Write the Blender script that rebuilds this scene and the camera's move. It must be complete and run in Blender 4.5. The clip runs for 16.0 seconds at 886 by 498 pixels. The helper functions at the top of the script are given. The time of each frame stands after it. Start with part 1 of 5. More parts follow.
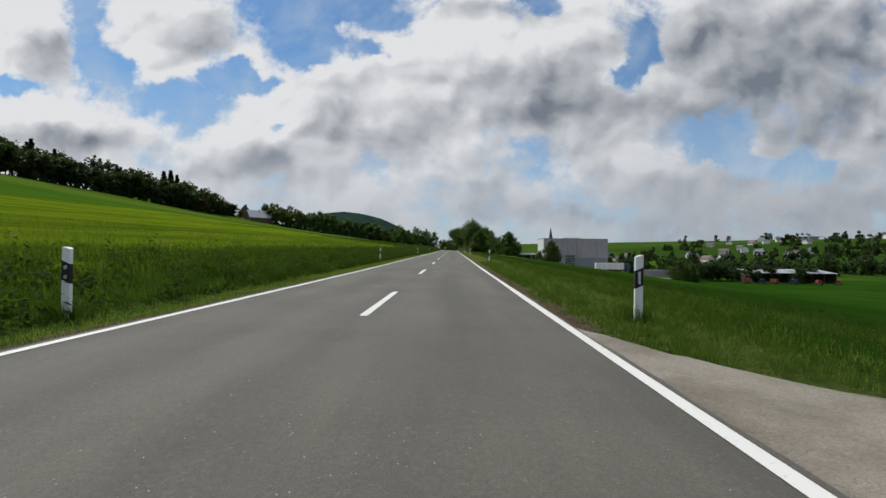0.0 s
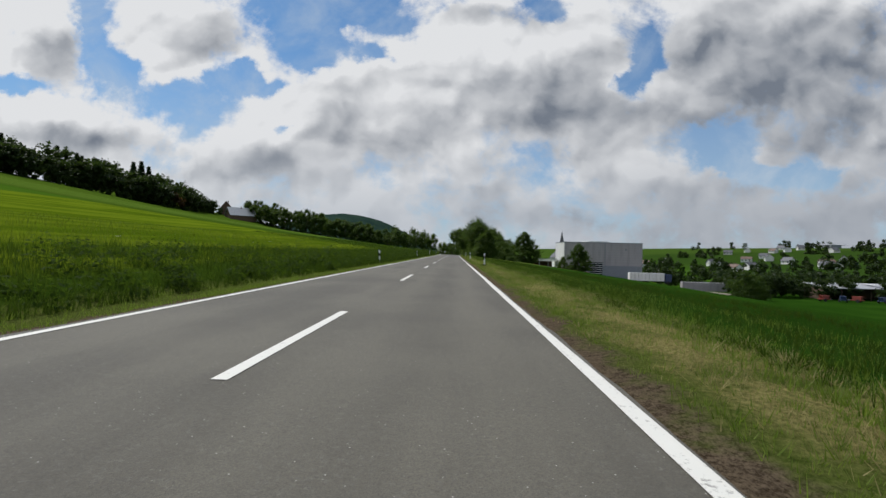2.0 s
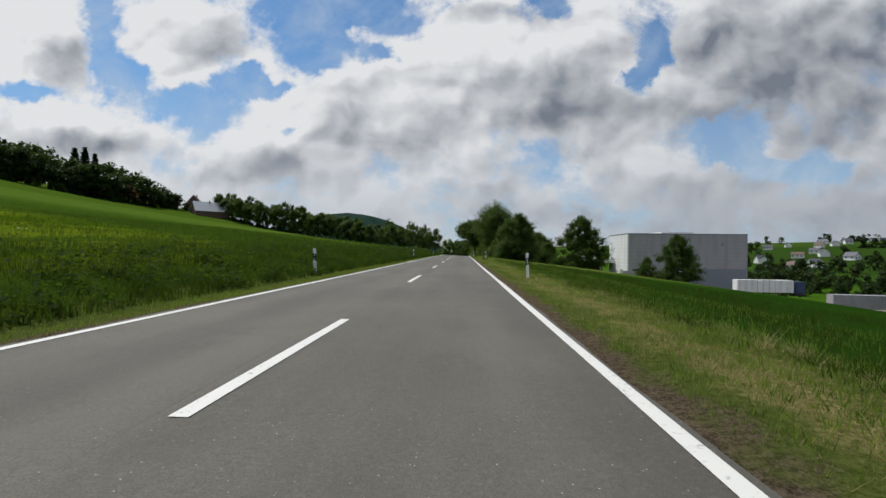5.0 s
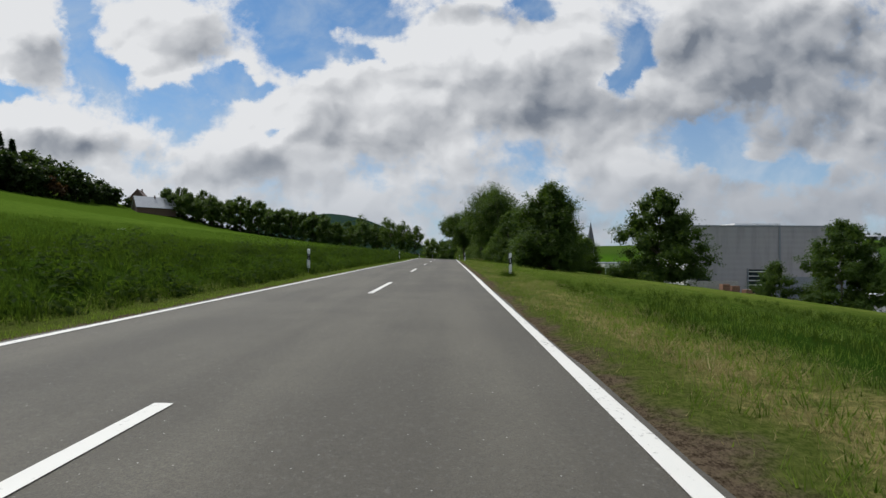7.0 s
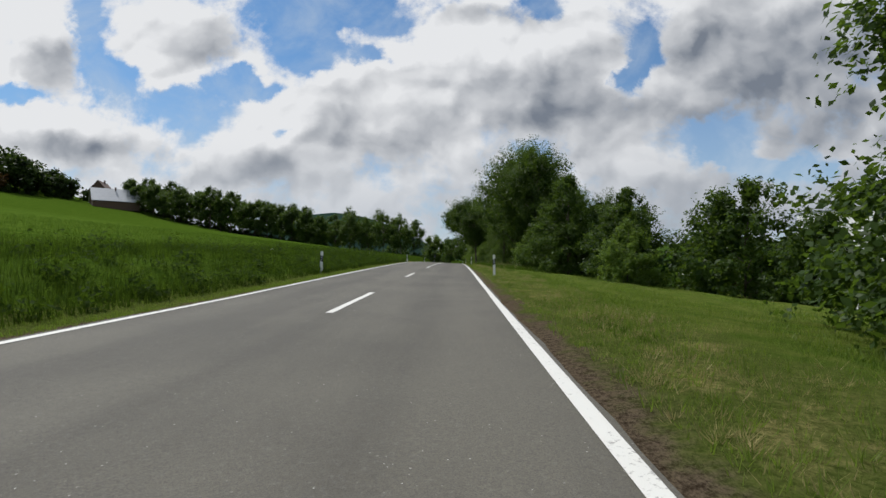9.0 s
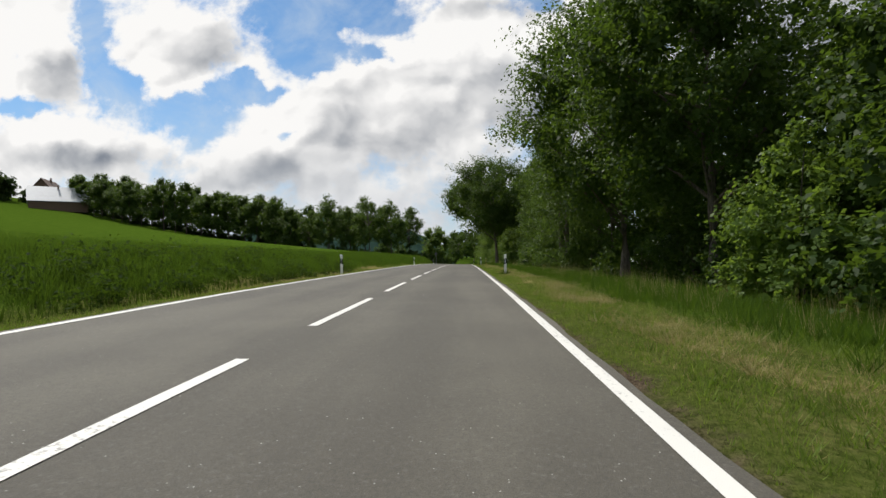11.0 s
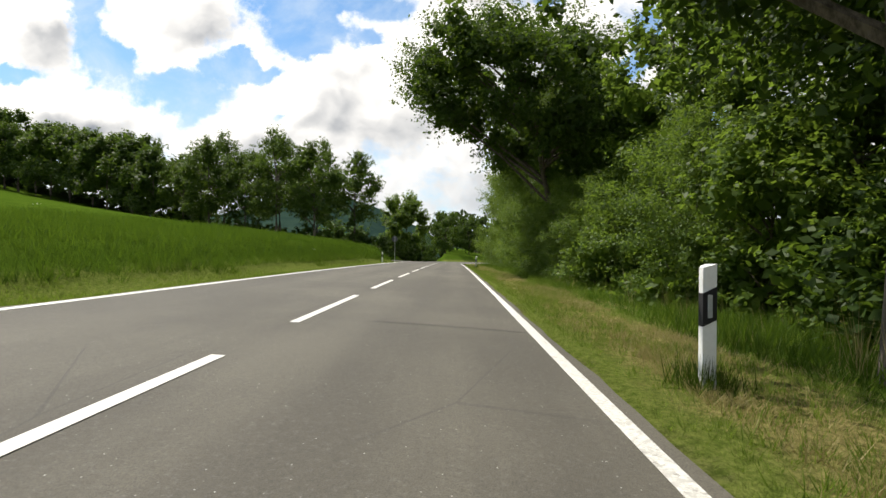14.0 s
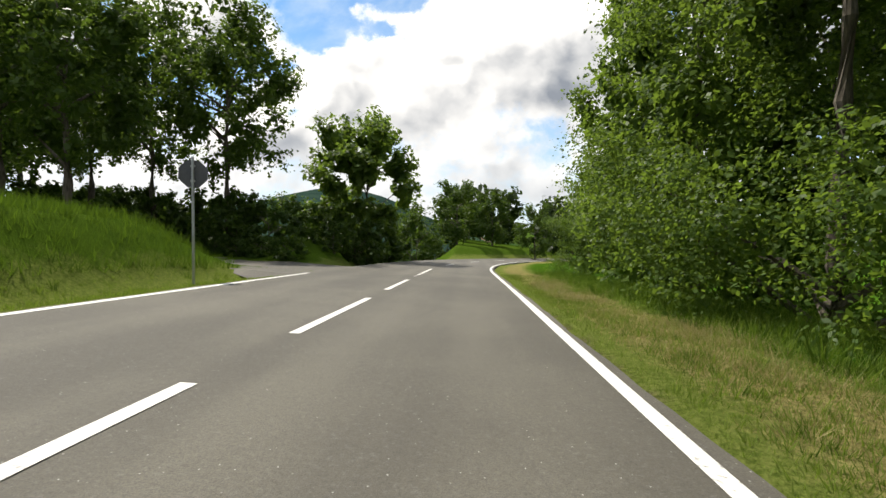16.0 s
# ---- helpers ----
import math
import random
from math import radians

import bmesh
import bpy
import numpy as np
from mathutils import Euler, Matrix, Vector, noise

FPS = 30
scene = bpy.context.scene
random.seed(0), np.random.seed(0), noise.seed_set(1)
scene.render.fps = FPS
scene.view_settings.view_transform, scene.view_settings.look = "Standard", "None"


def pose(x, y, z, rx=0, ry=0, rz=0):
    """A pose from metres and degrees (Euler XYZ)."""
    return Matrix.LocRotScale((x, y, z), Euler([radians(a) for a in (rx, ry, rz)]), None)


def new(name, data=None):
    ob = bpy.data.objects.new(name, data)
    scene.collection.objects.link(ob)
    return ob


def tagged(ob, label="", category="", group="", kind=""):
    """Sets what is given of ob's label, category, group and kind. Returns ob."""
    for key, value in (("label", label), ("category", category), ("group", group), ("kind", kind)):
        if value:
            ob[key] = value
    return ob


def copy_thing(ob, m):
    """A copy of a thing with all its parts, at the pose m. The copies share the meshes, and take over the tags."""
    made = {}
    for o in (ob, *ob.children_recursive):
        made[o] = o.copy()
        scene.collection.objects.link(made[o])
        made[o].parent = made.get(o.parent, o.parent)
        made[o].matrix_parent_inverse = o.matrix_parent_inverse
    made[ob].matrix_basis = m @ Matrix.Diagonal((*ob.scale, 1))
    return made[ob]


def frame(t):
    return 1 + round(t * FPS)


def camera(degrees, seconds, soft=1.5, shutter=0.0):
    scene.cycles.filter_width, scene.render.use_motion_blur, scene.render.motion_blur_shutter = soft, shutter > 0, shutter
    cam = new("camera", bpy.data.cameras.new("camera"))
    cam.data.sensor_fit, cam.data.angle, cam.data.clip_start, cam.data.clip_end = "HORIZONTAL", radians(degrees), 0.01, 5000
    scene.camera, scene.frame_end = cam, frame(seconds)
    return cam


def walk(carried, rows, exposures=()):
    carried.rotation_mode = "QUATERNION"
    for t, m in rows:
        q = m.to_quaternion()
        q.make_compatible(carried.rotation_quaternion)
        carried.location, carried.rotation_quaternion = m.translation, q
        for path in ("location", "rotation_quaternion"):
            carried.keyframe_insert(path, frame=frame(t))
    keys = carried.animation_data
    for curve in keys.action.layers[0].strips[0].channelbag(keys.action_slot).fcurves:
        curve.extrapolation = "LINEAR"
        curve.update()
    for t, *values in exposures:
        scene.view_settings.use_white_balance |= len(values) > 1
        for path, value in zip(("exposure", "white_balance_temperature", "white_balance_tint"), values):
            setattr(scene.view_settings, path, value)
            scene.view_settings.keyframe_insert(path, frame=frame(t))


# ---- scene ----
# ---- camera ----
cam = camera(83.26, 16.0, soft=1.5)
ROWS = [
    (0.0, 1.26, 0.62, 0.952, 1.12, 0.29, -0.58),
    (0.5, 1.26, 9.61, 0.986, 1.60, 0.07, 0.50),
    (1.0, 1.33, 19.86, 1.034, -0.25, 0.30, -0.25),
    (1.5, 1.50, 29.74, 1.093, -0.01, 0.51, -0.33),
    (2.0, 1.63, 40.20, 1.168, 1.31, 0.74, -1.36),
    (2.5, 1.76, 49.86, 1.246, 0.88, 0.58, -0.81),
    (3.0, 1.75, 60.49, 1.330, 2.26, 0.35, -0.12),
    (3.5, 1.71, 69.40, 1.395, 1.50, 0.80, -0.90),
    (4.0, 1.58, 80.11, 1.474, 2.29, 0.68, -0.64),
    (6.5, 1.62, 130.53, 1.870, 1.60, 0.64, -0.07),
    (7.0, 1.73, 140.63, 1.956, 0.62, 0.81, -0.29),
    (7.5, 1.81, 150.05, 2.039, 1.06, 0.87, -0.41),
    (8.0, 1.95, 160.60, 2.133, 1.06, 0.85, -0.30),
    (8.5, 1.88, 170.05, 2.215, 2.67, 0.75, -0.69),
    (9.0, 1.95, 179.99, 2.284, 1.44, 0.77, -0.18),
    (11.5, 1.95, 230.15, 2.315, 2.21, 0.12, 2.32),
    (12.0, 2.13, 240.54, 2.235, 0.64, -0.30, 1.76),
    (12.5, 2.30, 249.48, 2.143, 2.64, -0.49, 0.62),
    (13.0, 2.03, 259.85, 2.030, 4.22, -0.52, -0.46),
    (13.5, 1.72, 269.42, 1.907, 1.22, -0.45, 0.87),
    (14.0, 1.97, 279.79, 1.726, 1.23, -0.66, -0.92),
    (14.5, 2.00, 290.08, 1.530, 2.10, -1.01, -0.42),
    (15.0, 1.97, 301.14, 1.289, 2.38, -1.35, -0.59),
    (15.5, 1.88, 311.47, 1.036, 2.82, -1.42, -0.47),
    (16.0, 1.86, 322.73, 0.726, 2.96, -1.57, -0.38)
]
walk(cam, [(t, pose(x, y, z, 90 + pit, rol, yaw)) for t, x, y, z, yaw, pit, rol in ROWS],
     exposures=((0, -0.08, 6400, 10), (9, 0.0, 6400, 10), (11.5, 0.35, 6800, 10), (14, 0.72, 7000, 10), (16, 0.78, 7000, 10)))

# ---- world and sun ----
SUN_AZ, SUN_EL = radians(-50), radians(55)      # azimuth from +y towards +x
SUN_DIR = Vector((math.sin(SUN_AZ) * math.cos(SUN_EL), math.cos(SUN_AZ) * math.cos(SUN_EL), math.sin(SUN_EL)))
sun = new("sun", bpy.data.lights.new("sun", "SUN"))
sun.data.energy, sun.data.angle, sun.data.color = 3.45, radians(0.53), (1.0, 0.972, 0.925)
sun.rotation_euler = (-SUN_DIR).to_track_quat("-Z", "Y").to_euler()
sun.location = (0, 0, 300)


class Nodes:
    """Short hand for node trees."""
    def __init__(self, tree):
        self.t = tree
        tree.nodes.clear()

    def add(self, kind, **kw):
        n = self.t.nodes.new(kind)
        if "operation" in kw:
            n.operation = kw["operation"]
        if "use_clamp" in kw:
            n.use_clamp = kw["use_clamp"]
        if "interpolation_type" in kw:
            n.interpolation_type = kw["interpolation_type"]
        if "data_type" in kw:
            n.data_type = kw["data_type"]
        if "blend_type" in kw:
            n.blend_type = kw["blend_type"]
        if "feature" in kw:
            n.feature = kw["feature"]
        if "sky_type" in kw:
            n.sky_type = kw["sky_type"]
        if "sun_disc" in kw:
            n.sun_disc = kw["sun_disc"]
        return n

    def link(self, a, b):
        self.t.links.new(a, b)

    def put(self, sock, v):
        if isinstance(v, bpy.types.NodeSocket):
            self.link(v, sock)
        elif v is not None:
            sock.default_value = v

    def math(self, op, a, b=None, c=None, clamp=False):
        n = self.add("ShaderNodeMath", operation=op, use_clamp=clamp)
        for i, v in enumerate((a, b, c)):
            self.put(n.inputs[i], v)
        return n.outputs[0]

    def vec(self, op, a, b=None):
        n = self.add("ShaderNodeVectorMath", operation=op)
        self.put(n.inputs[0], a)
        self.put(n.inputs[1], b)
        return n.outputs["Value"] if op in ("LENGTH", "DOT_PRODUCT") else n.outputs[0]

    def step(self, v, lo, hi, a=0.0, b=1.0, smooth=True):
        n = self.add("ShaderNodeMapRange", interpolation_type="SMOOTHSTEP" if smooth else "LINEAR")
        for i, q in enumerate((v, lo, hi, a, b)):
            self.put(n.inputs[i], q)
        return n.outputs[0]

    def mix(self, f, a, b, kind="MIX"):
        n = self.add("ShaderNodeMix", data_type="RGBA", blend_type=kind)
        self.put(n.inputs[0], f)
        for s, v in ((n.inputs[6], a), (n.inputs[7], b)):
            self.put(s, (*v, 1) if isinstance(v, tuple) and len(v) == 3 else v)
        return n.outputs[2]

    def noise(self, vec, scale, detail=4.0, rough=0.5, dist=0.0):
        n = self.add("ShaderNodeTexNoise")
        if vec is not None:
            self.link(vec, n.inputs["Vector"])
        n.inputs["Scale"].default_value, n.inputs["Detail"].default_value = scale, detail
        n.inputs["Roughness"].default_value, n.inputs["Distortion"].default_value = rough, dist
        return n.outputs[0]


world = bpy.data.worlds.new("sky")
scene.world = world
world.use_nodes = True
w = Nodes(world.node_tree)
sky = w.add("ShaderNodeTexSky", sky_type="NISHITA", sun_disc=False)
sky.sun_elevation, sky.sun_rotation, sky.air_density, sky.dust_density, sky.ozone_density = SUN_EL, SUN_AZ, 1.0, 0.6, 2.0
way = w.add("ShaderNodeTexCoord").outputs["Generated"]
sep = w.add("ShaderNodeSeparateXYZ")
w.link(way, sep.inputs[0])
den = w.math("ADD", w.math("ABSOLUTE", sep.outputs[1]), 0.02)
cu, cv = w.math("DIVIDE", sep.outputs[0], den), w.math("DIVIDE", sep.outputs[2], den)
comb = w.add("ShaderNodeCombineXYZ")
w.link(cu, comb.inputs[0])
w.link(w.math("MULTIPLY", cv, 1.15), comb.inputs[1])
flat = comb.outputs[0]


def blob_field(blobs, warp):
    """The sum of soft bells (u, v, half width, half height) in the sky."""
    total = None
    for u, v, ru, rv in blobs:
        n = w.add("ShaderNodeVectorMath", operation="MULTIPLY_ADD")
        w.link(warp, n.inputs[0])
        n.inputs[1].default_value = (1 / ru, 1 / rv, 0)
        n.inputs[2].default_value = (-u / ru, -v / rv, 0)
        g = w.math("EXPONENT", w.math("MULTIPLY", w.vec("DOT_PRODUCT", n.outputs[0], n.outputs[0]), -0.9))
        total = g if total is None else w.math("ADD", total, g)
    return total


wn = w.add("ShaderNodeTexNoise")
w.link(flat, wn.inputs["Vector"])
wn.inputs["Scale"].default_value, wn.inputs["Detail"].default_value, wn.inputs["Roughness"].default_value = 7.0, 8, 0.58
plainuv = w.add("ShaderNodeCombineXYZ")
w.link(cu, plainuv.inputs[0])
w.link(cv, plainuv.inputs[1])
off = w.vec("MULTIPLY", w.vec("SUBTRACT", wn.outputs[1], (0.5, 0.5, 0.5)), (0.17, 0.15, 0.0))
warped = w.vec("ADD", plainuv.outputs[0], off)
# clear gaps, cumulus heaps and shaded cloud bellies: u, v, half width, half height
GAPS = [(-0.243, 0.485, 0.181, 0.051), (-0.288, 0.41, 0.074, 0.032), (0.166, 0.499, 0.068, 0.029), (0.358, 0.406, 0.043, 0.059), (0.328, 0.342, 0.032, 0.023),
        (0.511, 0.227, 0.07, 0.043), (0.625, 0.17, 0.113, 0.018), (-0.738, 0.465, 0.032, 0.079), (-0.666, 0.376, 0.054, 0.041), (-0.541, 0.286, 0.102, 0.052),
        (-0.883, 0.32, 0.062, 0.023), (-0.407, 0.34, 0.062, 0.018), (-0.333, 0.252, 0.025, 0.018), (-0.163, 0.399, 0.034, 0.018), (1.6, 0.6, 0.5, 0.2),
        (-1.5, 0.6, 0.4, 0.2), (0.0, 1.5, 1.2, 0.5)]
HEAPS = [(-0.537, 0.463, 0.119, 0.066), (-0.855, 0.422, 0.108, 0.119), (-0.781, 0.259, 0.21, 0.048), (-0.441, 0.202, 0.111, 0.066), (-0.265, 0.295, 0.17, 0.102),
         (-0.078, 0.38, 0.102, 0.043), (0.058, 0.38, 0.227, 0.088), (0.228, 0.376, 0.095, 0.088), (0.08, 0.508, 0.142, 0.027), (-0.605, 0.39, 0.043, 0.023),
         (-0.566, 0.349, 0.079, 0.016), (0.438, 0.304, 0.091, 0.045), (0.602, 0.442, 0.261, 0.125), (0.375, 0.17, 0.079, 0.039), (-0.124, 0.295, 0.136, 0.068)]
DARKS = [(0.681, 0.414, 0.306, 0.102), (0.846, 0.272, 0.193, 0.125), (0.217, 0.27, 0.1, 0.086), (-0.237, 0.278, 0.057, 0.054), (-0.827, 0.402, 0.052, 0.05),
         (-0.509, 0.426, 0.082, 0.036), (0.058, 0.116, 0.147, 0.029), (0.239, 0.074, 0.249, 0.02), (-0.39, 0.17, 0.068, 0.027), (-0.724, 0.221, 0.113, 0.02), (0.443, 0.374, 0.079, 0.068), (0.625, 0.295, 0.17, 0.068)]


def held(v, lo, hi):
    return w.math("MINIMUM", w.math("MAXIMUM", v, lo), hi)


gap = held(blob_field(GAPS, warped), 0.0, 1.2)
heap = held(blob_field(HEAPS, warped), 0.0, 1.3)
gentle = w.vec("ADD", plainuv.outputs[0], w.vec("MULTIPLY", off, (0.5, 0.5, 0.0)))
heap_soft = held(blob_field(HEAPS, gentle), 0.0, 1.3)
heap_sunward = held(blob_field(HEAPS, w.vec("ADD", gentle, (-0.018, 0.032, 0.0))), 0.0, 1.3)
shade = blob_field(DARKS, gentle)
shade = w.math("DIVIDE", shade, w.math("ADD", 1.0, w.math("MULTIPLY", shade, 0.55)))
fine = w.noise(flat, 7.0, 12.0, 0.62, 0.15)
form = w.math("SUBTRACT", w.math("ADD", 0.26, w.math("MULTIPLY", heap, 0.45)), w.math("MULTIPLY", gap, 0.95))
cover = w.math("ADD", w.math("MULTIPLY", w.math("SUBTRACT", fine, 0.5), 2.2), form)
cloud = w.step(cover, -0.12, 0.34)


def billow(shift):
    """Rounded lobes, large and small."""
    at = w.vec("ADD", w.vec("ADD", flat, w.vec("MULTIPLY", off, (0.55, 0.6, 0.0))), shift)
    v = w.add("ShaderNodeTexVoronoi", feature="SMOOTH_F1")
    w.link(at, v.inputs["Vector"])
    v.inputs["Scale"].default_value, v.inputs["Detail"].default_value = 9.0, 2.5
    v.inputs["Roughness"].default_value, v.inputs["Smoothness"].default_value = 0.45, 0.8
    return w.math("ADD", w.math("MULTIPLY", w.math("SUBTRACT", 0.75, v.outputs["Distance"]), 0.55), w.math("MULTIPLY", w.noise(at, 8.0, 5.0, 0.52, 0.0), 0.42))


lump, lump2 = billow((0.0, 0.0, 0.0)), billow((-0.016, 0.028, 0.0))
relief = w.math("MULTIPLY", w.math("SUBTRACT", lump, lump2), 1.75)
body = w.math("SUBTRACT", w.math("ADD", 0.26, w.math("MULTIPLY", heap_soft, 0.36)), w.math("MULTIPLY", gap, 0.95))
thick = w.math("ADD", w.math("ADD", body, w.math("MULTIPLY", w.math("SUBTRACT", lump, 0.55), 0.5)), w.math("MULTIPLY", shade, 1.05))
lit = w.math("ADD", w.math("SUBTRACT", 1.13, w.step(thick, 0.0, 1.9, 0.0, 1.12, smooth=False)), w.math("ADD", relief, w.math("MULTIPLY", w.math("SUBTRACT", heap_soft, heap_sunward), 0.8)))
lit = w.math("SUBTRACT", lit, w.step(cu, -0.45, 0.45, 0.0, 0.15), clamp=True)
white = w.mix(lit, (0.21, 0.24, 0.29), (0.91, 0.917, 0.925))
white = w.mix(w.step(cv, 0.24, 0.02, 0.0, 0.62), white, (0.42, 0.47, 0.54))
white = w.mix(w.math("MULTIPLY", w.step(cu, 0.1, 0.65, 0.0, 0.5), w.step(cv, 0.32, 0.10)), white, (0.33, 0.36, 0.41))
skyc = w.mix(1.0, sky.outputs[0], (0.050, 0.088, 0.114), "MULTIPLY")
veil = w.math("ADD", w.step(cv, 0.05, 0.5, 0.55, 0.05), w.math("MULTIPLY", w.step(w.noise(flat, 6.0, 9.0, 0.62, 0.4), 0.38, 0.75), 0.50), clamp=True)
haze = w.mix(veil, skyc, (0.56, 0.66, 0.77))
bg = w.add("ShaderNodeBackground")
w.link(w.mix(cloud, haze, white), bg.inputs[0])
bg.inputs[1].default_value = 0.87
w.link(bg.outputs[0], w.add("ShaderNodeOutputWorld").inputs[0])

# ---- materials ----


def material(name):
    m = bpy.data.materials.new(name)
    m.use_nodes = True
    n = Nodes(m.node_tree)
    n.m = m
    n.bsdf = n.add("ShaderNodeBsdfPrincipled")
    n.out = n.add("ShaderNodeOutputMaterial")
    n.link(n.bsdf.outputs[0], n.out.inputs[0])
    n.pos = n.add("ShaderNodeNewGeometry").outputs["Position"]
    n.obj = n.add("ShaderNodeTexCoord").outputs["Object"]
    return n


def finish(n, colour, rough=0.8, metal=0.0, spec=None, bump=None, dist=0.01, strength=0.6):
    n.put(n.bsdf.inputs["Base Color"], (*colour, 1) if isinstance(colour, tuple) and len(colour) == 3 else colour)
    n.put(n.bsdf.inputs["Roughness"], rough)
    n.put(n.bsdf.inputs["Metallic"], metal)
    if spec is not None:
        n.bsdf.inputs["Specular IOR Level"].default_value = spec
    if bump is not None:
        b = n.add("ShaderNodeBump")
        b.inputs["Strength"].default_value, b.inputs["Distance"].default_value = strength, dist
        n.link(bump, b.inputs["Height"])
        n.link(b.outputs[0], n.bsdf.inputs["Normal"])
    return n.m


def plain(name, colour, rough=0.7, metal=0.0, vary=0.18, scale=2.5):
    n = material(name)
    f = n.noise(n.obj, scale, 6, 0.6)
    g = n.noise(n.obj, scale * 14, 3, 0.6)
    k = n.math("ADD", n.math("MULTIPLY", f, 0.7), n.math("MULTIPLY", g, 0.3))
    dark = tuple(c * (1 - vary) for c in colour)
    lite = tuple(min(1, c * (1 + vary)) for c in colour)
    return finish(n, n.mix(n.step(k, 0.3, 0.7), dark, lite), rough, metal, bump=g, dist=0.004)


def asphalt_material():
    n = material("asphalt")
    grain = n.noise(n.pos, 95.0, 4, 0.8)
    vor = n.add("ShaderNodeTexVoronoi")
    n.link(n.pos, vor.inputs["Vector"])
    vor.inputs["Scale"].default_value = 48.0
    chip = n.step(vor.outputs["Distance"], 0.30, 0.05)
    rnd = n.add("ShaderNodeSeparateColor")
    n.link(vor.outputs["Color"], rnd.inputs[0])
    bright = n.math("MULTIPLY", chip, n.step(rnd.outputs[0], 0.96, 0.99))
    s = n.add("ShaderNodeSeparateXYZ")
    n.link(n.pos, s.inputs[0])
    streak = n.vec("MULTIPLY", n.pos, (1.0, 0.09, 1.0))
    lane = n.noise(streak, 1.1, 4, 0.6)
    patch = n.noise(n.pos, 0.35, 5, 0.6)
    track = n.math("MULTIPLY", n.math("COSINE", n.math("MULTIPLY", n.math("SUBTRACT", n.math("ABSOLUTE", s.outputs[0]), 0.55), 4.2)), 0.045)
    tone = n.math("ADD", n.math("ADD", n.math("MULTIPLY", lane, 0.5), n.math("MULTIPLY", patch, 0.5)), track)
    c = n.mix(n.step(tone, 0.36, 0.64), (0.085, 0.077, 0.060), (0.131, 0.120, 0.093))
    c = n.mix(n.math("MULTIPLY", n.step(grain, 0.40, 0.66), 0.62), c, (0.046, 0.044, 0.041))
    coarse = n.noise(n.pos, 28.0, 5, 0.85)
    c = n.mix(n.math("MULTIPLY", n.step(coarse, 0.52, 0.68), 0.30), c, (0.030, 0.029, 0.027))
    c = n.mix(n.math("MULTIPLY", n.step(coarse, 0.46, 0.34), 0.28), c, (0.215, 0.205, 0.185))
    c = n.mix(bright, c, (0.50, 0.49, 0.46))
    # fine tar cracks
    cr = n.add("ShaderNodeTexVoronoi", feature="DISTANCE_TO_EDGE")
    n.link(n.vec("MULTIPLY", n.pos, (0.22, 0.10, 0.2)), cr.inputs["Vector"])
    cr.inputs["Scale"].default_value = 1.0
    crack = n.math("MULTIPLY", n.step(cr.outputs["Distance"], 0.0025, 0.0005), n.step(n.noise(n.pos, 0.15, 2), 0.58, 0.66))
    c = n.mix(n.math("MULTIPLY", crack, 0.35), c, (0.04, 0.04, 0.04))
    h = n.math("ADD", n.math("MULTIPLY", grain, 0.6), n.math("MULTIPLY", chip, 0.4))
    return finish(n, c, 0.82, spec=0.35, bump=h, dist=0.006, strength=0.7)


def paint_material():
    n = material("road_paint")
    wear = n.noise(n.pos, 22.0, 6, 0.7)
    big = n.noise(n.pos, 0.8, 3, 0.6)
    k = n.math("ADD", wear, n.math("MULTIPLY", n.math("SUBTRACT", big, 0.5), 0.35))
    c = n.mix(n.step(k, 0.58, 0.68), (0.68, 0.67, 0.62), (0.26, 0.25, 0.23))
    s = n.add("ShaderNodeSeparateXYZ")
    n.link(n.pos, s.inputs[0])
    worn = n.math("MULTIPLY", n.math("MULTIPLY", n.step(s.outputs[1], 238.0, 250.0), n.step(s.outputs[1], 292.0, 276.0)), n.step(s.outputs[0], 2.0, 2.5))
    c = n.mix(n.math("MULTIPLY", n.math("MULTIPLY", worn, 0.75), n.step(n.noise(n.pos, 26.0, 6, 0.75), 0.44, 0.58)), c, (0.19, 0.18, 0.16))
    c = n.mix(n.math("MULTIPLY", n.noise(n.pos, 5.0, 4), 0.35), c, (0.55, 0.53, 0.48))
    return finish(n, c, 0.65, bump=n.noise(n.pos, 130.0, 3), dist=0.004)


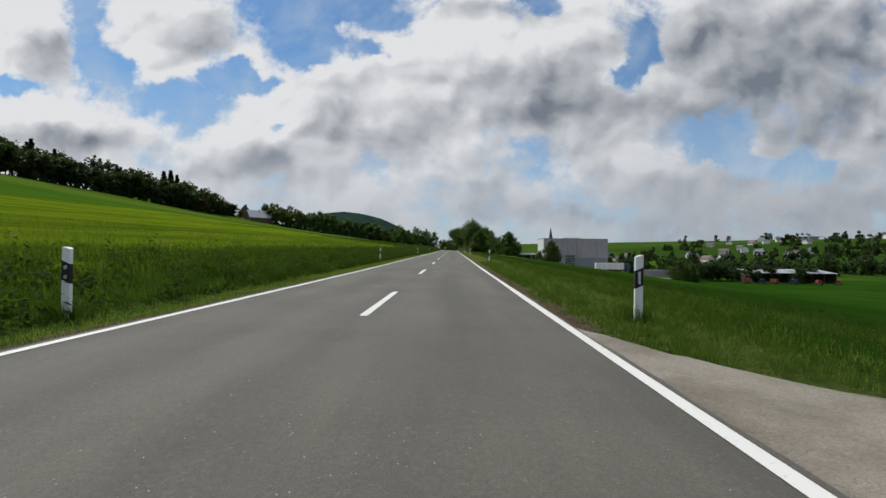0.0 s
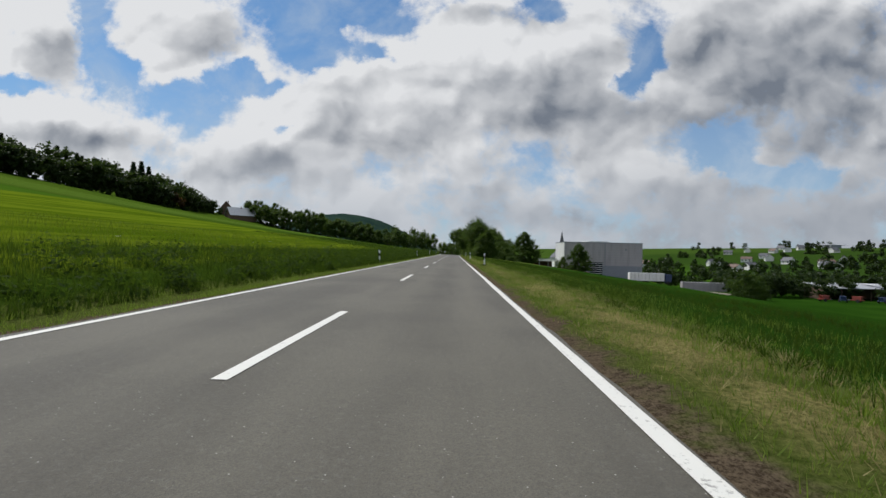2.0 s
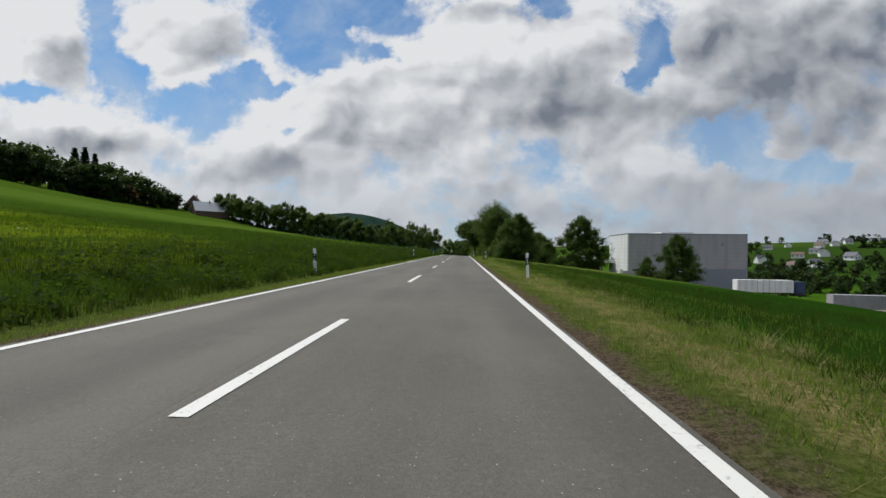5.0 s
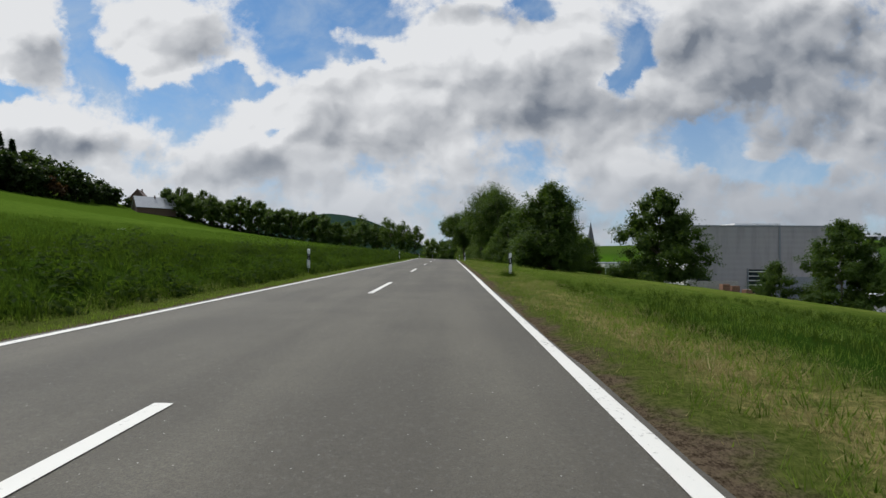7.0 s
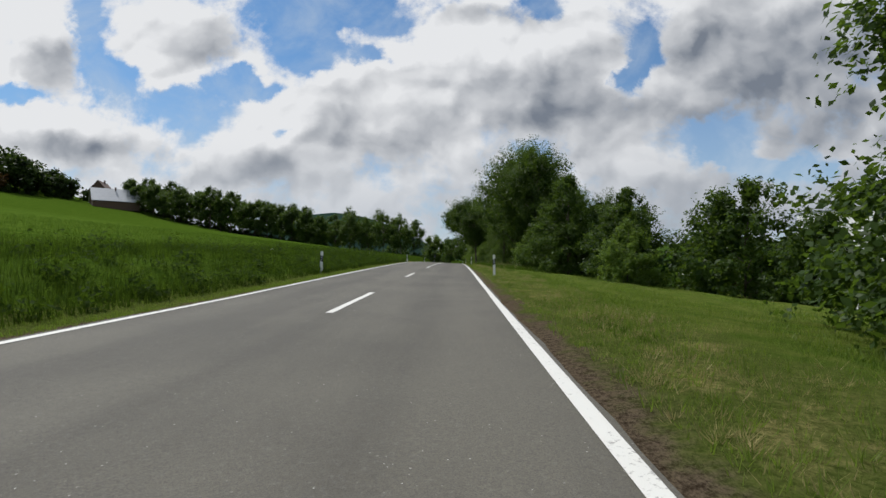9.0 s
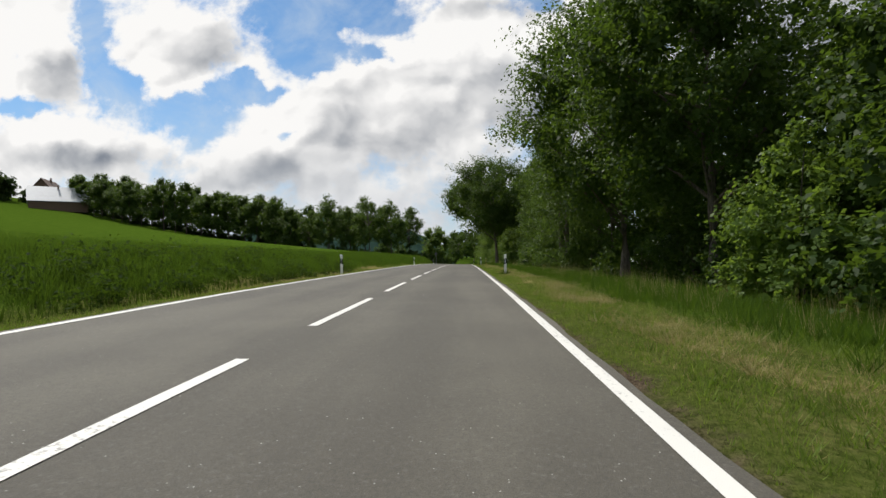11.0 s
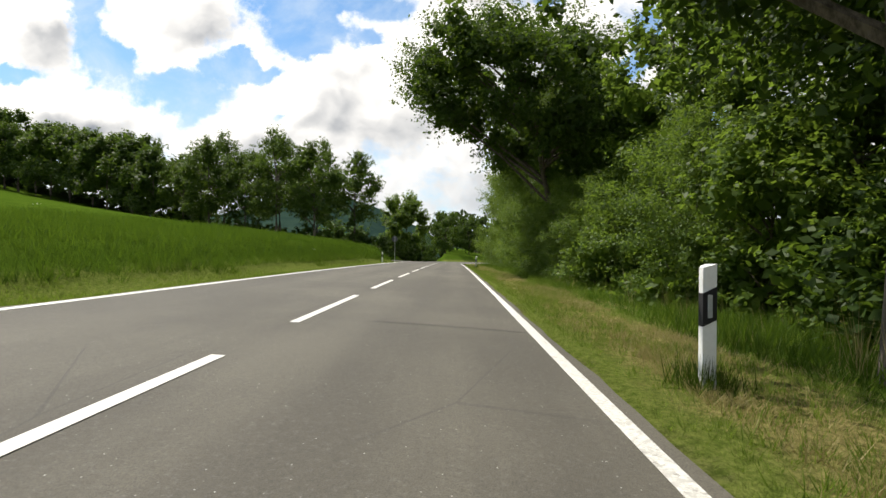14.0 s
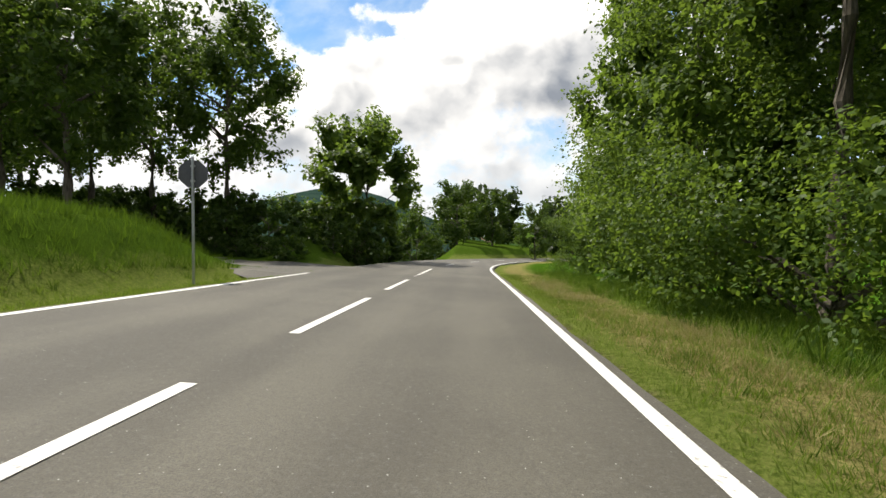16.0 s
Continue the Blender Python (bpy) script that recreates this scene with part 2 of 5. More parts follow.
def ground_material():
    n = material("ground_cover")
    s = n.add("ShaderNodeSeparateXYZ")
    n.link(n.pos, s.inputs[0])
    y = s.outputs[1]
    swing = n.math("MINIMUM", n.math("MAXIMUM", n.math("SUBTRACT", y, 346.0), 0.0), 80.0)
    x = n.math("SUBTRACT", s.outputs[0], n.math("DIVIDE", n.math("MULTIPLY", swing, swing), 230.0))
    edge = n.math("ADD", x, n.math("MULTIPLY", n.math("SUBTRACT", n.noise(n.pos, 1.3, 6, 0.7), 0.5), 1.5))
    big = n.noise(n.pos, 0.06, 4, 0.6)
    med = n.noise(n.pos, 1.1, 5, 0.65)
    small = n.noise(n.pos, 14.0, 5, 0.75)
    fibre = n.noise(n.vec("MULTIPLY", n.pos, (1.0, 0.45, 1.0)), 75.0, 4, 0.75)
    # mask for dark soil and shade between blades, painted into the ground colour
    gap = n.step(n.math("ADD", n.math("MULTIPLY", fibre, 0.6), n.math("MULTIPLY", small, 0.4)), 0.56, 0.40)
    # dark lush crop before the trees, mown meadow past them
    crop = n.mix(n.step(big, 0.35, 0.65), (0.014, 0.043, 0.004), (0.022, 0.060, 0.006))
    mown = n.mix(n.step(med, 0.35, 0.65), (0.066, 0.108, 0.014), (0.125, 0.150, 0.032))
    right = n.mix(n.step(n.math("ADD", y, n.math("MULTIPLY", edge, 0.2)), 140.0, 176.0), crop, n.mix(n.step(x, 34.0, 55.0), mown, crop))
    lush = n.mix(n.step(med, 0.3, 0.7), (0.030, 0.080, 0.006), (0.055, 0.115, 0.010))
    right = n.mix(n.math("MULTIPLY", n.step(y, 222.0, 236.0), n.step(edge, 4.7, 5.2)), right, lush)
    right = n.mix(n.step(x, 150.0, 230.0), right, n.mix(big, (0.021, 0.047, 0.008), (0.034, 0.066, 0.011)))
    right = n.mix(n.step(n.math("ADD", y, n.math("MULTIPLY", x, 0.6)), 900.0, 1000.0), right, n.mix(big, (0.034, 0.066, 0.010), (0.050, 0.088, 0.015)))
    # barley with tractor lanes, and rough grass further on
    wave = n.noise(n.vec("MULTIPLY", n.pos, (0.35, 0.03, 0.1)), 1.0, 5, 0.6, 0.5)
    barley = n.mix(n.step(wave, 0.36, 0.60), (0.056, 0.096, 0.004), (0.112, 0.155, 0.009))
    tram = n.math("PINGPONG", n.math("ADD", n.math("MULTIPLY", x, 1.0), n.math("MULTIPLY", y, 0.10)), 9.0)
    barley = n.mix(n.math("MULTIPLY", n.step(tram, 0.75, 0.35), 0.55), barley, (0.028, 0.060, 0.005))
    upper = n.mix(n.step(big, 0.3, 0.7), (0.035, 0.085, 0.007), (0.050, 0.105, 0.009))
    hill = n.mix(n.step(x, -78.0, -80.0), barley, upper)
    rough = n.mix(n.step(med, 0.3, 0.7), (0.026, 0.056, 0.005), (0.046, 0.084, 0.009))
    rough = n.mix(n.step(y, 150.0, 185.0), rough, n.mix(n.step(med, 0.3, 0.7), (0.048, 0.092, 0.010), (0.085, 0.135, 0.018)))
    hill = n.mix(n.step(n.math("ADD", y, n.math("MULTIPLY", edge, 0.35)), 118.0, 128.0), hill, rough)
    hill = n.mix(n.step(y, 225.0, 260.0), hill, n.mix(n.step(med, 0.3, 0.7), (0.038, 0.076, 0.007), (0.064, 0.105, 0.012)))
    left = n.mix(n.step(edge, -5.4, -7.5), n.mix(n.step(y, 225.0, 260.0), rough, (0.055, 0.100, 0.010)), hill)
    c = n.mix(n.step(x, -0.5, 0.5), left, right)
    # verges
    vgreen = n.mix(n.step(small, 0.3, 0.7), (0.058, 0.086, 0.014), (0.108, 0.124, 0.032))
    vgreen = n.mix(n.step(y, 225.0, 260.0), vgreen, n.mix(n.step(small, 0.3, 0.7), (0.086, 0.126, 0.020), (0.158, 0.182, 0.046)))
    vgreen = n.mix(n.step(y, 34.0, 14.0), vgreen, n.mix(n.step(small, 0.3, 0.7), (0.028, 0.058, 0.008), (0.060, 0.092, 0.018)))
    straw = n.mix(n.step(small, 0.3, 0.7), (0.125, 0.118, 0.036), (0.290, 0.250, 0.100))
    aside = n.math("MAXIMUM", edge, n.math("SUBTRACT", n.math("MULTIPLY", edge, -1.0), n.math("ADD", n.step(y, 205.0, 235.0, 9.0, 0.3), n.step(y, 258.0, 275.0, 0.0, 9.0))))
    band = n.math("MULTIPLY", n.step(aside, 3.5, 4.1), n.step(aside, 5.4, 4.7))
    dry = n.math("MULTIPLY", band, n.step(n.math("SUBTRACT", n.noise(n.pos, 0.9, 6, 0.7), n.math("SUBTRACT", n.step(y, 145.0, 162.0, 0.0, 0.11), n.step(y, 225.0, 245.0, 0.04, 0.27))), 0.38, 0.60))
    verge = n.mix(n.math("MULTIPLY", dry, n.step(y, 8.0, 45.0, 0.15, 1.0)), vgreen, straw)
    c = n.mix(n.math("MULTIPLY", n.step(edge, 5.9, 4.9), n.step(n.math("ADD", edge, n.step(y, 215.0, 240.0, 0.0, 0.9)), -4.9, -4.4)), c, verge)
    # distant wooded hill; the bluish tone puts haze into its colour
    wood = n.mix(n.step(n.noise(n.pos, 0.02, 5, 0.7), 0.35, 0.65), (0.014, 0.030, 0.026), (0.026, 0.048, 0.034))
    c = n.mix(n.math("MULTIPLY", n.step(y, 800.0, 900.0), n.step(x, 100.0, -50.0)), c, wood)
    # near the road only, soil and blade shade darken the base colour
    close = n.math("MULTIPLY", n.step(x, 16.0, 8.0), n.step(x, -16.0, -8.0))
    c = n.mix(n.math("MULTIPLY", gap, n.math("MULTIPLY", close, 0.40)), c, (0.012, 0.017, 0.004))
    # bare earth along the asphalt
    dirt = n.mix(n.step(n.math("ADD", n.math("MULTIPLY", small, 0.5), n.math("MULTIPLY", fibre, 0.5)), 0.36, 0.62), (0.030, 0.021, 0.013), (0.150, 0.115, 0.078))
    reach = n.math("ADD", edge, n.step(y, 225.0, 240.0, 0.0, 0.15))
    c = n.mix(n.math("MULTIPLY", n.step(reach, 3.50, 3.05), n.step(edge, -3.3, -3.2)), c, dirt)
    return finish(n, c, 1.0, spec=0.0, bump=n.math("ADD", n.math("ADD", small, fibre), med), dist=0.04, strength=0.8)


def leaf_material(name, dark, lite, through_col, gloss=0.5):
    n = material(name)
    info = n.add("ShaderNodeObjectInfo").outputs["Random"]
    isl = n.add("ShaderNodeNewGeometry").outputs["Random Per Island"]
    spray = n.step(n.noise(n.obj, 0.9, 3, 0.6), 0.32, 0.68)
    k = n.math("ADD", n.math("ADD", n.math("MULTIPLY", isl, 0.45), n.math("MULTIPLY", info, 0.20)), n.math("MULTIPLY", spray, 0.35))
    c = n.mix(k, dark, lite)
    finish(n, c, gloss, spec=0.20)
    tr = n.add("ShaderNodeBsdfTranslucent")
    n.link(n.mix(k, tuple(v * 0.7 for v in through_col), through_col), tr.inputs[0])
    mx = n.add("ShaderNodeMixShader")
    mx.inputs[0].default_value = 0.48
    n.link(n.bsdf.outputs[0], mx.inputs[1])
    n.link(tr.outputs[0], mx.inputs[2])
    n.link(mx.outputs[0], n.out.inputs[0])
    return n.m


def bark_material():
    n = material("bark")
    k = n.noise(n.vec("MULTIPLY", n.obj, (9.0, 9.0, 1.6)), 1.6, 6, 0.7)
    c = n.mix(n.step(k, 0.35, 0.65), (0.045, 0.036, 0.026), (0.125, 0.105, 0.080))
    return finish(n, c, 0.95, bump=k, dist=0.04)


def cladding_material(name, colour, pitch):
    n = material(name)
    s = n.add("ShaderNodeSeparateXYZ")
    n.link(n.obj, s.inputs[0])
    ribs = n.math("SINE", n.math("MULTIPLY", s.outputs[2], 2 * math.pi / pitch))
    dirt = n.noise(n.vec("MULTIPLY", n.obj, (0.8, 0.8, 0.12)), 1.0, 5, 0.6)
    c = n.mix(n.step(dirt, 0.4, 0.75), colour, tuple(v * 0.8 for v in colour))
    return finish(n, c, 0.5, spec=0.3, bump=ribs, dist=0.012)


def gravel_material():
    """Worn grit over old asphalt, with earth washed across it."""
    n = material("gravel_apron")
    grit = n.noise(n.pos, 60.0, 4, 0.8)
    stain = n.noise(n.pos, 0.9, 6, 0.65)
    c = n.mix(n.step(stain, 0.35, 0.65), (0.168, 0.146, 0.110), (0.275, 0.245, 0.195))
    c = n.mix(n.math("MULTIPLY", n.step(grit, 0.45, 0.65), 0.6), c, (0.055, 0.050, 0.042))
    c = n.mix(n.math("MULTIPLY", n.step(n.noise(n.pos, 30.0, 4, 0.7), 0.56, 0.70), 0.5), c, (0.36, 0.34, 0.30))
    return finish(n, c, 0.95, spec=0.2, bump=grit, dist=0.01)


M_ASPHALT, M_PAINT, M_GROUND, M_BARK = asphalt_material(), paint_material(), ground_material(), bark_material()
M_LEAF = leaf_material("leaf_broad", (0.020, 0.046, 0.008), (0.056, 0.098, 0.016), (0.110, 0.180, 0.018))
M_LEAF2 = leaf_material("leaf_fresh", (0.034, 0.074, 0.012), (0.108, 0.168, 0.030), (0.205, 0.310, 0.036))
M_LEAF3 = leaf_material("leaf_dull", (0.013, 0.030, 0.006), (0.032, 0.058, 0.011), (0.050, 0.085, 0.011))
M_ALDER = leaf_material("leaf_alder", (0.025, 0.055, 0.009), (0.070, 0.116, 0.019), (0.125, 0.198, 0.023))
M_COPPER = leaf_material("leaf_copper", (0.040, 0.022, 0.012), (0.085, 0.050, 0.022), (0.12, 0.07, 0.02))
M_NEEDLE = leaf_material("needle", (0.012, 0.028, 0.010), (0.030, 0.058, 0.016), (0.03, 0.06, 0.012))
M_GRASS = leaf_material("grass_blade", (0.080, 0.134, 0.016), (0.165, 0.222, 0.036), (0.215, 0.310, 0.036))
M_DRY = leaf_material("dry_blade", (0.245, 0.208, 0.075), (0.460, 0.395, 0.170), (0.32, 0.28, 0.11))
M_BARLEY = leaf_material("barley_blade", (0.062, 0.100, 0.005), (0.100, 0.145, 0.010), (0.140, 0.195, 0.012))
M_WEED = leaf_material("weed_leaf", gloss=0.95, dark=(0.013, 0.032, 0.003), lite=(0.042, 0.074, 0.007), through_col=(0.070, 0.120, 0.009))
M_BANK = leaf_material("bank_blade", gloss=0.95, dark=(0.032, 0.070, 0.006), lite=(0.066, 0.116, 0.012), through_col=(0.105, 0.180, 0.014))
M_WHITE = plain("white_plastic", (0.72, 0.73, 0.72), 0.45, vary=0.08)
M_BLACK = plain("black_plastic", (0.010, 0.010, 0.011), 0.85)
M_REFL = plain("reflector", (0.55, 0.58, 0.60), 0.15, 0.3)
M_RENDER = plain("white_render", (0.74, 0.73, 0.70), 0.9, vary=0.07, scale=0.6)
M_HALLG = cladding_material("grey_cladding", (0.35, 0.335, 0.345), 0.9)
M_HALLW = cladding_material("white_cladding", (0.78, 0.78, 0.76), 0.9)
M_DARKG = plain("dark_grey_panel", (0.20, 0.22, 0.25), 0.6)
M_ROOFG = plain("grey_roof", (0.30, 0.31, 0.33), 0.6, scale=0.8)
M_SLATE = plain("slate_roof", (0.085, 0.088, 0.100), 0.6, scale=1.2)
M_TILE = plain("brown_tile_roof", (0.13, 0.085, 0.065), 0.75, scale=1.5)
M_SHEET = plain("metal_sheet_roof", (0.32, 0.335, 0.355), 0.40, 0.3)
M_WOOD = plain("weathered_wood", (0.10, 0.065, 0.042), 0.9)
M_GLASS = plain("dark_glass", (0.025, 0.030, 0.038), 0.12)
M_BLUE = plain("blue_paint", (0.025, 0.045, 0.11), 0.5)
M_RED = plain("red_paint", (0.24, 0.045, 0.03), 0.6)
M_RUBBER = plain("rubber", (0.02, 0.02, 0.02), 0.8)
M_STEEL = plain("galvanised_steel", (0.42, 0.43, 0.44), 0.4, 0.8)
M_ORANGE = plain("orange_wood", (0.40, 0.24, 0.09), 0.7)
M_GRAVEL = gravel_material()
M_BRICK = plain("orange_brick", (0.22, 0.115, 0.075), 0.85)
M_CONC = plain("concrete", (0.36, 0.35, 0.33), 0.9)

# ---- helpers for meshes ----
rng = np.random.default_rng(7)


def mesh_of(name, verts, faces, mats, index=None, smooth=False):
    me = bpy.data.meshes.new(name)
    me.from_pydata(verts, [], faces)
    for m in mats:
        me.materials.append(m)
    if index is not None:
        me.polygons.foreach_set("material_index", np.asarray(index, dtype=np.int32))
    if smooth:
        me.polygons.foreach_set("use_smooth", np.ones(len(me.polygons), dtype=bool))
    me.update()
    return me


def fast_mesh(name, v, size, mat):
    """Faces of 3 or 4 corners each from an array (faces, size, 3)."""
    v = np.asarray(v, dtype=np.float32)
    nf = len(v)
    me = bpy.data.meshes.new(name)
    me.vertices.add(nf * size)
    me.vertices.foreach_set("co", v.ravel())
    me.loops.add(nf * size)
    me.loops.foreach_set("vertex_index", np.arange(nf * size, dtype=np.int32))
    me.polygons.add(nf)
    me.polygons.foreach_set("loop_start", np.arange(0, nf * size, size, dtype=np.int32))
    me.materials.append(mat)
    me.update(calc_edges=True)
    return me


def part(name, bm, mat, parent, label=""):
    me = bpy.data.meshes.new(name)
    bm.to_mesh(me)
    bm.free()
    me.materials.append(mat)
    ob = new(name, me)
    ob.parent = parent
    return tagged(ob, label)


def part_mesh(name, me, parent, label=""):
    ob = new(name, me)
    ob.parent = parent
    return tagged(ob, label)


def thing(name, label, category, group="", at=(0, 0, 0), turn=0.0, kind=""):
    ob = new(name)
    ob.empty_display_size = 0.3
    ob.matrix_basis = pose(*at, 0, 0, turn)
    return tagged(ob, label, category, group, kind)


def box(x0, x1, y0, y1, z0, z1, bevel=0.0):
    bm = bmesh.new()
    bmesh.ops.create_cube(bm, size=1.0, matrix=Matrix.Translation(((x0 + x1) / 2, (y0 + y1) / 2, (z0 + z1) / 2)) @ Matrix.Diagonal((x1 - x0, y1 - y0, z1 - z0, 1)))
    if bevel:
        bmesh.ops.bevel(bm, geom=bm.edges[:], offset=bevel, segments=2, affect="EDGES")
    return bm


def tube(bm, pts, radii, sides=8):
    rings = []
    for i, p in enumerate(pts):
        a = Vector(pts[max(i - 1, 0)])
        b = Vector(pts[min(i + 1, len(pts) - 1)])
        q = (b - a).to_track_quat("Z", "Y")
        rings.append([bm.verts.new(Vector(p) + q @ Vector((math.cos(t) * radii[i], math.sin(t) * radii[i], 0)))
                      for t in (2 * math.pi * k / sides for k in range(sides))])
    for r0, r1 in zip(rings, rings[1:]):
        for k in range(sides):
            bm.faces.new((r0[k], r0[(k + 1) % sides], r1[(k + 1) % sides], r1[k]))
    bm.faces.new(rings[-1])
    bm.faces.new(list(reversed(rings[0])))


def prism(profile, y0, y1):
    """A solid with the profile (x, z) from y0 to y1."""
    bm = bmesh.new()
    a = [bm.verts.new((x, y0, z)) for x, z in profile]
    b = [bm.verts.new((x, y1, z)) for x, z in profile]
    bm.faces.new(a)
    bm.faces.new(list(reversed(b)))
    for i in range(len(a)):
        j = (i + 1) % len(a)
        bm.faces.new((a[j], a[i], b[i], b[j]))
    bmesh.ops.recalc_face_normals(bm, faces=bm.faces[:])
    return bm


# ---- shape of the land ----
GRADE_Y = np.arange(-40, 521, 40.0)
GRADE = np.radians([-0.11, 0.17, 0.48, 0.39, 0.49, 0.53, 0.19, -0.48, -1.02, -1.63, -2.09, -2.3, -2.3, -2.0, -1.5])
_yy = np.linspace(-40, 520, 561)
_gg = np.interp(_yy, GRADE_Y, GRADE)
_zz = np.concatenate([[0], np.cumsum((_gg[1:] + _gg[:-1]) / 2)])
_zz -= np.interp(0, _yy, _zz)


def road_z(y):
    return np.interp(y, _yy, _zz)


def blend(v, a, b):
    t = np.clip((np.asarray(v, dtype=float) - a) / (b - a), 0, 1)
    return t * t * (3 - 2 * t)


def left_w(y):
    return 2.599 + 0.531 * np.clip((y - 190) / 40, 0, 1)


def right_w(y):
    return 2.786 + 0.229 * np.clip((y - 190) / 40, 0, 1)


def bend(y):
    """The road swings to the right past the junction."""
    d = np.clip(np.asarray(y, dtype=float) - 346, 0, 80)
    return d * d / 230.0


def deck(x, y):
    u = np.clip((np.asarray(y) - 190) / 40, 0, 1)
    return road_z(y) - np.where(np.asarray(x) > 0, 0.019 + 0.018 * u, 0.005 + 0.050 * u) * x


A0, A1 = Vector((-3.0, 341.0)), Vector((-170, 432))     # side road from the junction up the hill


def land(x, y):
    """Height of the open ground."""
    x, y = np.asarray(x, dtype=float), np.asarray(y, dtype=float)
    beyond = (x - A0.x) * 0.479 + (y - A0.y) * 0.878      # metres past the avenue
    past = np.clip(-x / 12.0, 0, 1) * np.maximum(beyond - 6, 0)
    x = x - bend(y)
    wl, wr = left_w(y) + 0.3, right_w(y) + 0.3
    eL = np.maximum(-x - wl, 0)
    eR = np.maximum(x - wr, 0)
    tall = 0.25 + 0.35 * blend(y, 90, 140) + 0.75 * blend(y, 280, 320)
    zl = deck(-wl, y) - 0.05 - 0.08 * blend(eL, 0, 1.0) + tall * blend(eL, 1.1, 3.6) + 0.112 * np.maximum(eL - 1.2, 0) + 0.00022 * np.minimum(eL, 320) ** 2
    hillcap = 46 + 6 * np.sin(y / 300.0)
    zl = np.where(zl > hillcap - 12, hillcap - 12 * np.exp(-(np.maximum(zl, hillcap - 12) - hillcap + 12) / 12.0), zl)
    zl = zl - np.minimum(past * 0.34, 45 + 0 * past) - 1.1 * np.exp(-(beyond / 3.2) ** 2) * np.clip((-x - 9) / 8.0, 0, 1)
    along = -(x - A0.x) * 0.878 + (y - A0.y) * 0.479
    cut = np.exp(-(beyond / 5.0) ** 4) * (1 - blend(along, 28, 75)) * np.clip((-x - 3) / 2.0, 0, 1)
    zl = zl + (deck(-3.4, np.clip(y, 330, 352)) - 0.08 + 0.028 * np.maximum(along, 0) - zl) * cut
    drop = 0.03 * np.minimum(eR, 2.5) + 0.088 * np.maximum(eR - 2.5, 0) + 0.0011 * np.maximum(eR - 5, 0) ** 2
    drop = np.where(drop > 7, 11 - 4 * np.exp(-(np.maximum(drop, 7) - 7) / 4.0), drop)
    over = eR + 0.5 * np.maximum(y - 230, 0)
    rise = 38.0 * blend(over, 150, 900) * blend(eR, 60, 160) + 14 * blend(eR, 900, 2500)
    base = deck(wr, y)
    base = base + (0.5 - base) * blend(eR, 40, 150)
    zr = base - 0.05 - drop + rise
    far = 148 * blend(y, 900, 1900) * blend(-x, -60, 420) * (1 - 0.45 * blend(-x, 430, 720))
    mid = deck(np.clip(x, -wl, wr), y) - 0.12
    return np.where(eL > 0, zl, np.where(eR > 0, zr, mid)) + far


def ground_at(x, y):
    return float(land(x, y))

# ---- ground and road ----


def spread(fine_lo, fine_hi, step, lo, hi, grow=1.16):
    mid = list(np.arange(fine_lo, fine_hi + 1e-6, step))
    for sign, end in ((1, hi), (-1, lo)):
        d, v = step, mid[-1] if sign > 0 else mid[0]
        while sign * (end - v) > 0:
            d *= grow
            v += sign * d
            mid.append(v) if sign > 0 else mid.insert(0, v)
    return np.array(mid)


gx, gy = spread(-9, 9, 0.4, -2600, 2600), spread(-24, 420, 3.0, -900, 4200)
X, Y = np.meshgrid(gx, gy)
Z = land(X, Y) + np.where(np.abs(X) > 4.2, 1, 0) * 0.05 * np.sin(X * 1.7 + Y * 0.6) * np.sin(Y * 0.9 - X * 0.4)
nxg, nyg = len(gx), len(gy)
verts = np.stack([X, Y, Z], -1).reshape(-1, 3).tolist()
faces = [(j * nxg + i, j * nxg + i + 1, (j + 1) * nxg + i + 1, (j + 1) * nxg + i) for j in range(nyg - 1) for i in range(nxg - 1)]
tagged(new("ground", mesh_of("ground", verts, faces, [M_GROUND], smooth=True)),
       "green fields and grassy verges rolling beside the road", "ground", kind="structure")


def strip(name, xs, y0, y1, step, lift, mat, skirt=0.0):
    """A ribbon along the road; xs gives two or more functions of y for its lengthwise edges."""
    ys = np.arange(y0, y1 + 1e-6, step)
    vs, fs = [], []
    for y in ys:
        row = [f(y) for f in xs]
        row = [(row[0] - 0.02, -skirt)] + [(v, lift) for v in row] + [(row[-1] + 0.02, -skirt)] if skirt else [(v, lift) for v in row]
        vs += [(v + float(bend(y)), y, float(deck(v, y)) + d) for v, d in row]
    k = len(vs) // len(ys)
    for j in range(len(ys) - 1):
        fs += [(j * k + i, j * k + i + 1, (j + 1) * k + i + 1, (j + 1) * k + i) for i in range(k - 1)]
    return mesh_of(name, vs, fs, [mat])


ROAD_END = 424
wob = lambda y, s: 0.05 * math.sin(y * 0.9 + s) + 0.04 * math.sin(y * 2.3 + s * 2) + 0.03 * math.sin(y * 5.1 + s)
me = strip("road", [lambda y: -left_w(y) - 0.16 + 0.4 * wob(y, 1)] + [lambda y, k=k: -left_w(y) * k for k in (0.8, 0.4)] + [lambda y: 0.0]
           + [lambda y, k=k: right_w(y) * k for k in (0.4, 0.8)] + [lambda y: right_w(y) + 0.11 + 0.05 * min(max((y - 190) / 40, 0), 1) + 0.30 * wob(y, 4)], -24, ROAD_END, 0.5, 0.0, M_ASPHALT, 0.14)
road = tagged(new("road", me), "grey two-lane asphalt country road with white markings", "road", kind="structure")
